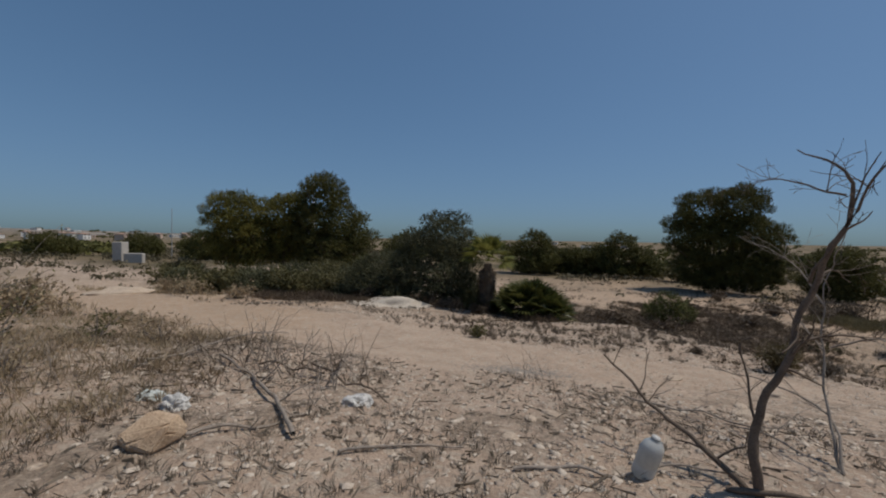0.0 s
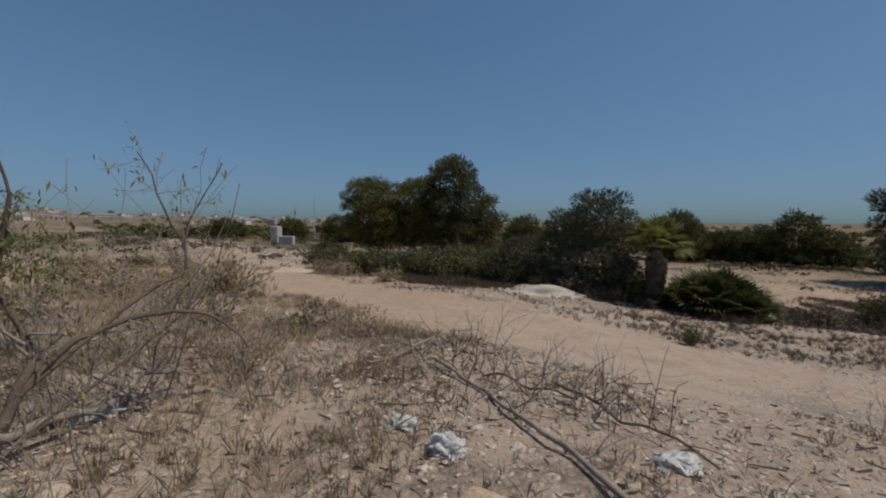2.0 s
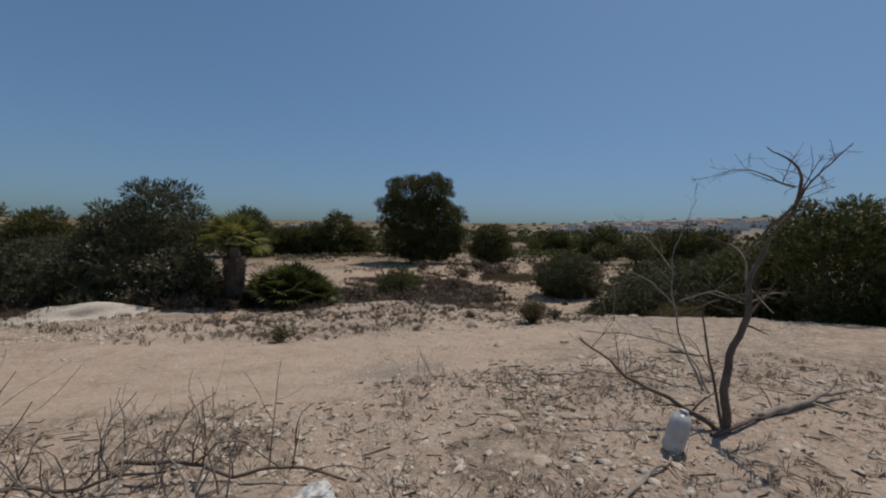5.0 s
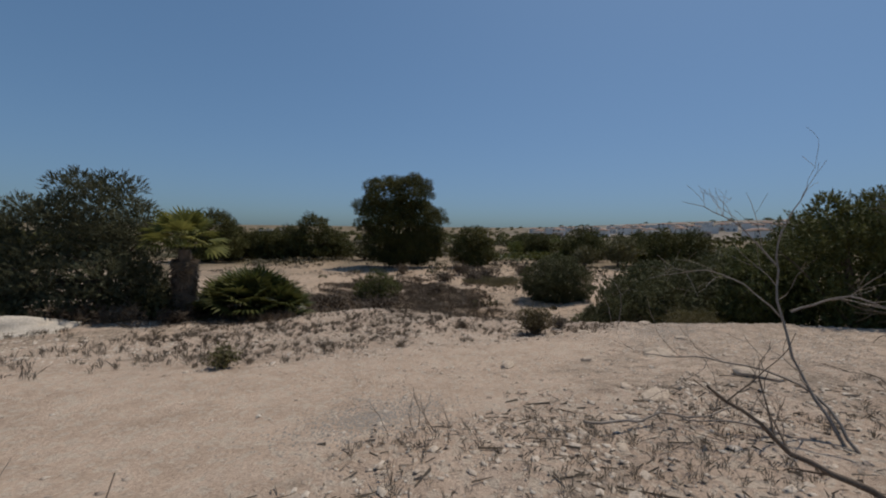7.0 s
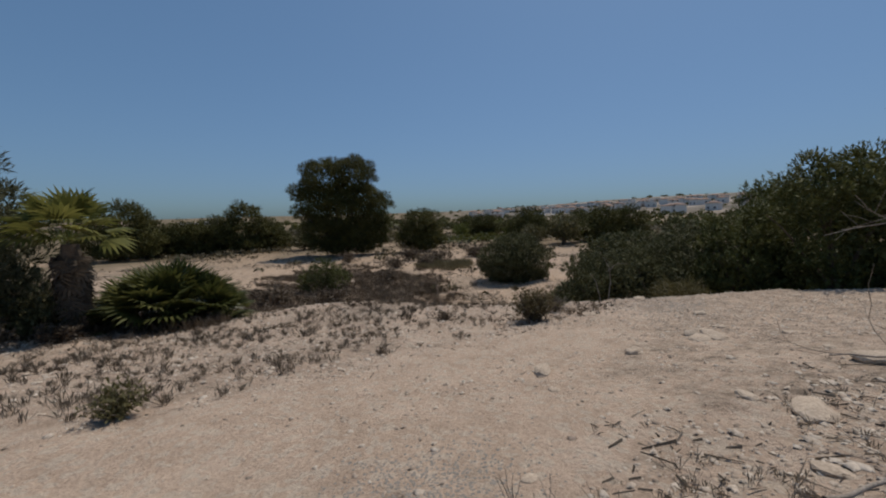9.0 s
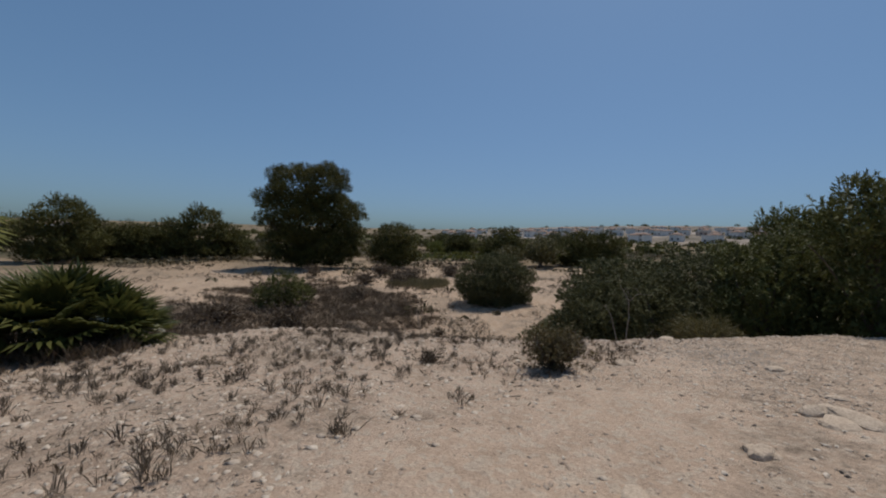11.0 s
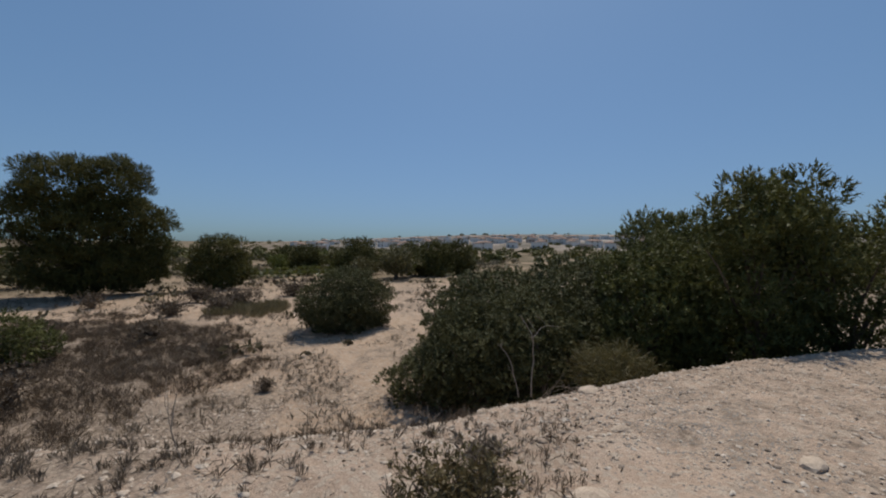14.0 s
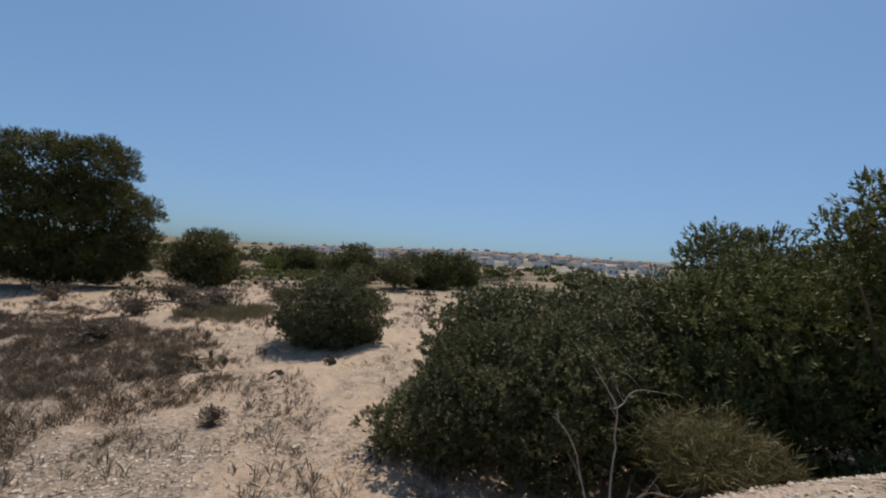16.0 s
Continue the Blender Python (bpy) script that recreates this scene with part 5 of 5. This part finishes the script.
settle(160, -118, -58, 270, 560, 601, "small pale house on the far hillside", "hillside houses")
settle(60, 26, 84, 420, 1150, 611, "small pale house on the distant plain", "houses on the plain")
settle(14, -30, 24, 260, 700, 621, "white house among far trees", "houses beyond the pines")


def far_trees():
    """Dark scrub and trees over the distant fields."""
    rng = np.random.RandomState(44)
    C = []
    for i in range(1500):
        a, r = rng.uniform(-2.1, 1.6), 85 * (10 ** rng.uniform(0, 1.05))
        s = rng.uniform(0.8, 2.2) * (0.7 + r / 700)
        x, y = -math.sin(a) * r, math.cos(a) * r
        C.append((x, y, s))
    C = np.array(C)
    z = height(C[:, 0], C[:, 1])
    keep = beyond(C[:, 0], C[:, 1]) > 8
    cl = [(c[0], c[1], zz + c[2] * 0.4, c[2] * 1.25, c[2] * 1.25, c[2] * 0.85) for c, zz, k in zip(C, z, keep) if k]
    V, F = leaf_cloud(rng, cl, 1.5, 0.95, 0.35, aspect=0.8, lower=-0.3)
    tagged(part("far_woods", mesh_np("far_woods", V, F), M_PINE), "dark scrub and trees scattered over distant fields", "woods", kind="stuff")


far_trees()

# ---- pebbles, weeds and dry grass ----


def spots(rng, n, x0, x1, y0, y1):
    return rng.uniform(x0, x1, n), rng.uniform(y0, y1, n)


def track_mask(x, y):
    tr, _, along = polyline(x, y, TRACK)
    half = np.interp(along, range(len(TRACK)), [p[2] for p in TRACK])
    return smooth(0.5, -0.3, tr - half + 0.3 * wave(x, y, 1.3, 21))


def off_pavement(x, y):
    d, s, _ = polyline(x, y, KERB)
    return d * -s > 0.12


def pebbles(name, n, box_, size, seed, keep_track, label, material, reach=2.5):
    rng = np.random.RandomState(seed)
    x, y = spots(rng, n, *box_)
    ok = off_pavement(x, y) & (rng.uniform(size=n) > track_mask(x, y) * (1 - keep_track)) & (rng.uniform(size=n) < 0.5 + 0.5 * wave(x, y, 1.9, 23)) & (beyond(x, y) < reach)
    x, y = x[ok], y[ok]
    n = len(x)
    bv = np.array([(1, 0, 0), (0, 1, 0), (-1, 0, 0), (0, -1, 0), (0, 0, 1), (0, 0, -1), (0.7, 0.7, 0.6), (-0.7, -0.7, 0.6)], float)
    bf = np.array([(0, 1, 6), (1, 4, 6), (4, 0, 6), (2, 3, 7), (3, 4, 7), (4, 2, 7), (1, 2, 4), (3, 0, 4)])
    s = size * np.exp(np.clip(rng.normal(size=n), -2, 1.7) * 0.55)
    jig = bv[None] * rng.uniform(0.65, 1.3, (n, 8, 1))
    a = rng.uniform(0, 6.283, n)
    px, py = jig[..., 0] * np.cos(a)[:, None] - jig[..., 1] * 0.7 * np.sin(a)[:, None], jig[..., 0] * np.sin(a)[:, None] + jig[..., 1] * 0.7 * np.cos(a)[:, None]
    z = height(x, y)
    V = np.stack([x[:, None] + px * s[:, None], y[:, None] + py * s[:, None], z[:, None] + (jig[..., 2] * 0.42 + 0.12) * s[:, None]], -1)
    F = bf[None] + 8 * np.arange(n)[:, None, None]
    tagged(part(name, mesh_np(name, V.reshape(-1, 3), F.reshape(-1, 3)), material), label, "gravel", kind="stuff")


M_DRYLEAF = leafy("fallen_dry_leaves", (0.13, 0.085, 0.05), (0.24, 0.17, 0.10), (0.36, 0.27, 0.17))
M_RUBBLE = grainy("pale_rubble", (0.40, 0.31, 0.23), (0.64, 0.55, 0.45), 5, bumps=0.6, dist=0.008)
M_GRAVEL, nt_g, b_g = mat("mixed_gravel", 0.9, 0.2)
g_g = nt_g.nodes.new("ShaderNodeNewGeometry")
nt_g.links.new(mix(nt_g, 0.35, ramp(nt_g, g_g.outputs["Random Per Island"], [(0.0, (0.20, 0.15, 0.11)), (0.3, (0.38, 0.28, 0.205)), (0.65, (0.50, 0.40, 0.31)), (1.0, (0.60, 0.52, 0.43))]), ramp(nt_g, noise_tex(nt_g, 40), [(0.3, (0.2, 0.16, 0.12)), (0.7, (0.55, 0.48, 0.4))])), b_g.inputs["Base Color"])
pebbles("gravel", 7000, (-4, 8.5, 8.0, 17.5), 0.022, 708, 0.0, "pale clods and stones on the bank", M_RUBBLE)
pebbles("gravel", 4200, (-5, 4.5, 1.6, 6.4), 0.021, 707, 0.1, "pale broken limestone pieces on dry soil", M_RUBBLE)
pebbles("gravel", 24000, (-6, 4.5, 1.0, 7.2), 0.013, 701, 0.25, "loose pale stones and gravel on dry soil", M_GRAVEL)
pebbles("gravel", 22000, (1, 12, 2.0, 11.5), 0.012, 702, 0.6, "loose pale gravel on the earth track", M_GRAVEL)
pebbles("gravel", 16000, (-9, 9, 7, 19), 0.02, 703, 0.15, "loose pale stones along the bank", M_GRAVEL)


def blades(name, n, region, h, width, per, lean, seed, label, material, where):
    """Many small dry plants, each of a few narrow blades."""
    rng = np.random.RandomState(seed)
    x, y = spots(rng, n, *region)
    ok = where(rng, x, y) & off_pavement(x, y)
    x, y = x[ok], y[ok]
    n = len(x)
    z = height(x, y)
    hh = h * rng.uniform(0.45, 1.3, n)
    X, Y, Z, H = (np.repeat(v, per) for v in (x, y, z, hh))
    m = n * per
    a, l = rng.uniform(0, 6.283, m), np.abs(rng.normal(size=m)) * lean
    H = H * rng.uniform(0.5, 1.1, m)
    X, Y = X + rng.normal(size=m) * h * 0.16, Y + rng.normal(size=m) * h * 0.16
    dx, dy = np.cos(a) * l * H, np.sin(a) * l * H
    w = width * rng.uniform(0.6, 1.4, m)
    b = rng.uniform(0, 6.283, m)
    wx, wy = np.cos(b) * w, np.sin(b) * w
    V = np.stack([np.stack([X - wx * 0.5, Y - wy * 0.5, Z - 0.01], 1), np.stack([X + dx * 0.6 - wx, Y + dy * 0.6 - wy, Z + H * 0.65], 1), np.stack([X + dx, Y + dy, Z + H], 1), np.stack([X + dx * 0.5 + wx, Y + dy * 0.5 + wy, Z + H * 0.6], 1)], 1)
    tagged(part(name, mesh_np(name, V.reshape(-1, 3), np.arange(4 * m).reshape(-1, 4)), material), label, "weeds", kind="stuff")


def patchy(scale, seed, cut, track=1.0):
    def f(rng, x, y):
        return (wave(x, y, scale, seed) > cut + rng.normal(size=len(x)) * 0.25) & (rng.uniform(size=len(x)) > track_mask(x, y) * track) & (beyond(x, y) < 1.0)
    return f


def brown_field(rng, x, y):
    rut = np.minimum(polyline(x, y, ((9.5, 33.0), (12.6, 25.5)))[0], polyline(x, y, ((11.6, 34.0), (14.6, 26.5)))[0])
    return (rut > 0.45) & (weedy(x, y) + 0.2 * wave(x, y, 2.5, 31) < 1.0) & (beyond(x, y) > 1.5) & (wave(x, y, 1.6, 33) > -0.7)


def field(rng, x, y):
    return (beyond(x, y) > 1.0) & (wave(x, y, 4.0, 37) + 0.5 * wave(x, y, 1.2, 38) > 0.25 + rng.normal(size=len(x)) * 0.2)


def straw_area(rng, x, y):
    return (wave(x, y, 1.5, 41) > -0.3 + rng.normal(size=len(x)) * 0.4) & (x < -3.2 + 0.6 * wave(x, y, 2, 3)) & (track_mask(x, y) < 0.3)


blades("dead_weeds", 5200, (0.8, 9.5, 7.0, 17.5), 0.095, 0.003, 12, 0.7, 711, "small grey dead weeds on the pale bank", M_BROWN, patchy(2.0, 51, 0.3))
blades("dead_weeds", 5200, (-6, 5, 1.5, 7.5), 0.07, 0.0025, 10, 0.9, 712, "small dry grey weeds among gravel", M_WEED, patchy(1.4, 52, 0.05))
blades("dead_weeds", 4200, (-14, 3, 9, 19.5), 0.13, 0.005, 10, 0.7, 713, "dry weeds along the track's far edge", M_WEED, patchy(2.2, 53, 0.15))
blades("dead_weeds", 1500, (-6.2, -2.8, 2.2, 5.6), 0.08, 0.004, 9, 0.9, 720, "dry leaves and weeds under the wild bush", M_DRYLEAF, patchy(1.2, 55, 0.1))
blades("dry_grass", 6500, (-13, -2.6, 2.0, 10), 0.17, 0.0025, 9, 0.6, 714, "dry straw-coloured grass around the bushes", M_STRAW, straw_area)
blades("brown_weeds", 19000, (4, 24, 15, 33), 0.23, 0.0045, 15, 0.8, 715, "dense dead brown weeds on the lower field", M_BROWN, brown_field)
blades("field_weeds", 9000, (8, 45, 9, 50), 0.25, 0.011, 9, 0.8, 716, "sparse dry weeds over the sandy field", M_WEED, field)


def debris(name, n, region, length, seed, label, material, where):
    """Broken twigs and stalks lying flat on the soil."""
    rng = np.random.RandomState(seed)
    x, y = spots(rng, n, *region)
    ok = where(rng, x, y) & off_pavement(x, y)
    x, y = x[ok], y[ok]
    n = len(x)
    a, l, w = rng.uniform(0, 6.283, n), length * np.exp(rng.normal(size=n) * 0.6), rng.uniform(0.0012, 0.0036, n)
    dx, dy = np.cos(a), np.sin(a)
    P = []
    for s, o, up in ((-1, -1, 0.004), (1, -1, 0.004), (1, 1, 0.012), (-1, 1, 0.012)):
        px, py = x + dx * l * 0.5 * s - dy * w * o, y + dy * l * 0.5 * s + dx * w * o
        P.append(np.stack([px, py, height(px, py) + up + (s > 0) * rng.uniform(0, 0.02, n)], 1))
    tagged(part(name, mesh_np(name, np.stack(P, 1).reshape(-1, 3), np.arange(4 * n).reshape(-1, 4)), material), label, "debris", kind="stuff")


debris("dry_debris", 7000, (-7, 4.5, 1.5, 7.5), 0.055, 721, "broken dry twigs and stalks on the soil", M_WEED, patchy(1.3, 61, -0.5, 1.0))
debris("dry_debris", 5000, (0.5, 10, 5.5, 14), 0.035, 722, "broken dry stalks on the bank", M_WEED, patchy(1.6, 62, -0.2, 1.0))
blades("field_weeds", 7000, (8, 20, 8, 20), 0.10, 0.004, 9, 0.8, 717, "small dry weeds on the sandy slope", M_WEED, field)
debris("dry_debris", 5000, (8, 19, 7, 19), 0.08, 723, "dry stalks on the sandy slope", M_WEED, field)
pebbles("gravel", 6000, (9, 14.5, 11.5, 17), 0.022, 706, 1.0, "grey rubble and stones on the slope", M_GRAVEL, 14)
pebbles("gravel", 15000, (5.5, 11.5, 2.8, 8.6), 0.014, 705, 1.0, "grey gravel spread on the earth track", M_GRAVEL)
pebbles("gravel", 18000, (8, 22, 6.5, 22), 0.02, 704, 0.5, "loose stones on the sandy slope", M_GRAVEL, 14)


def low_scrub():
    """Low dusty scrub over the middle of the field."""
    rng = np.random.RandomState(46)
    x, y = (np.concatenate(v) for v in zip(spots(rng, 1500, 16, 100, 8, 90), spots(rng, 900, -90, -6, 16, 100)))
    ok = ((beyond(x, y) > 9) | (x < -6)) & (polyline(x, y, TRACK)[0] > 2.5) & (polyline(x, y, KERB)[0] > 14) & (np.hypot(x - 27.8, y - 38.6) > 4) & (wave(x, y, 9, 71) + 0.012 * np.hypot(x, y) > 0.45)
    x, y = x[ok], y[ok]
    z = height(x, y)
    s = rng.uniform(0.2, 0.6, len(x)) * (0.7 + np.hypot(x, y) / 70)
    cl = [(a, b, c + d * 0.25, d * 1.3, d * 1.3, d * 0.6) for a, b, c, d in zip(x, y, z, s)]
    V, F = leaf_cloud(rng, cl, 6.5, 0.34, 0.45, aspect=0.5, lower=-0.2)
    tagged(part("low_scrub", mesh_np("low_scrub", V, F), M_SCRUB), "low dusty brown and olive scrub on the field", "scrub", kind="stuff")


M_SCRUB = leafy("dusty_scrub", (0.055, 0.048, 0.025), (0.11, 0.092, 0.05), (0.18, 0.15, 0.09))
low_scrub()


def crest_strip(rng, x, y):
    d = beyond(x, y)
    return (d > -2.6) & (d < 0.6) & (wave(x, y, 1.8, 81) > -0.2 + rng.normal(size=len(x)) * 0.3)


def left_land(rng, x, y):
    return (wave(x, y, 2.6, 83) > 0.0 + rng.normal(size=len(x)) * 0.4) & (track_mask(x, y) < 0.25)


blades("brown_weeds", 8000, (-8, 4.2, 14.5, 20.5), 0.26, 0.007, 11, 0.6, 718, "low dead brown brush along the bank", M_BROWN, crest_strip)
blades("dry_grass", 5200, (-28, -9, 6, 28), 0.26, 0.009, 8, 0.6, 719, "dry straw-coloured grass beyond the bushes", M_STRAW, left_land)


def grey_patches(rng, n):
    x, y = rng.normal(0.95, 0.4, n), rng.normal(6.35, 0.28, n)
    half = n // 2
    x[half:], y[half:] = rng.normal(8.3, 0.75, n - half), rng.normal(5.95, 0.45, n - half)
    return x, y


def gravel_patches():
    """Two spreads of dark grey chippings on the track."""
    rng = np.random.RandomState(731)
    x, y = grey_patches(rng, 4200)
    n = len(x)
    s = rng.uniform(0.006, 0.020, n)
    base = np.array([(1, 0, -0.2), (0, 1, -0.2), (-1, 0, -0.2), (0, -1, -0.2), (0.1, 0.1, 0.55)])
    P = base[None] * rng.uniform(0.6, 1.3, (n, 5, 1)) * s[:, None, None]
    P[..., 0] += x[:, None]
    P[..., 1] += y[:, None]
    P[..., 2] += height(x, y)[:, None]
    F = np.array([(0, 1, 4), (1, 2, 4), (2, 3, 4), (3, 0, 4)])[None] + 5 * np.arange(n)[:, None, None]
    tagged(part("gravel", mesh_np("gravel", P.reshape(-1, 3), F.reshape(-1, 3)), M_CHIPS), "grey stone chippings spread on the earth track", "gravel", kind="stuff")


M_CHIPS = grainy("grey_chippings", (0.13, 0.115, 0.10), (0.36, 0.32, 0.275), 60, bumps=0.4, dist=0.004)
gravel_patches()


def straw_strip(rng, x, y):
    return np.hypot((x - 24.4) / 2.6, (y - 22.6) / 2.0) + 0.3 * wave(x, y, 1.7, 91) < 1.0


def bank_clumps(rng, x, y):
    return (wave(x, y, 1.5, 93) > 0.05 + rng.normal(size=len(x)) * 0.4) & (track_mask(x, y) < 0.3) & (beyond(x, y) < 0.6)


blades("dry_grass", 1500, (21, 28, 20, 25.5), 0.42, 0.008, 14, 0.5, 732, "tall olive and straw-coloured dry grass on the field", M_STRAWOLIVE, straw_strip)
blades("dead_weeds", 1500, (0.4, 9.5, 8.0, 16.5), 0.12, 0.004, 26, 0.75, 733, "clumps of small dead weeds on the pale bank", M_WEEDCLUMP, bank_clumps)
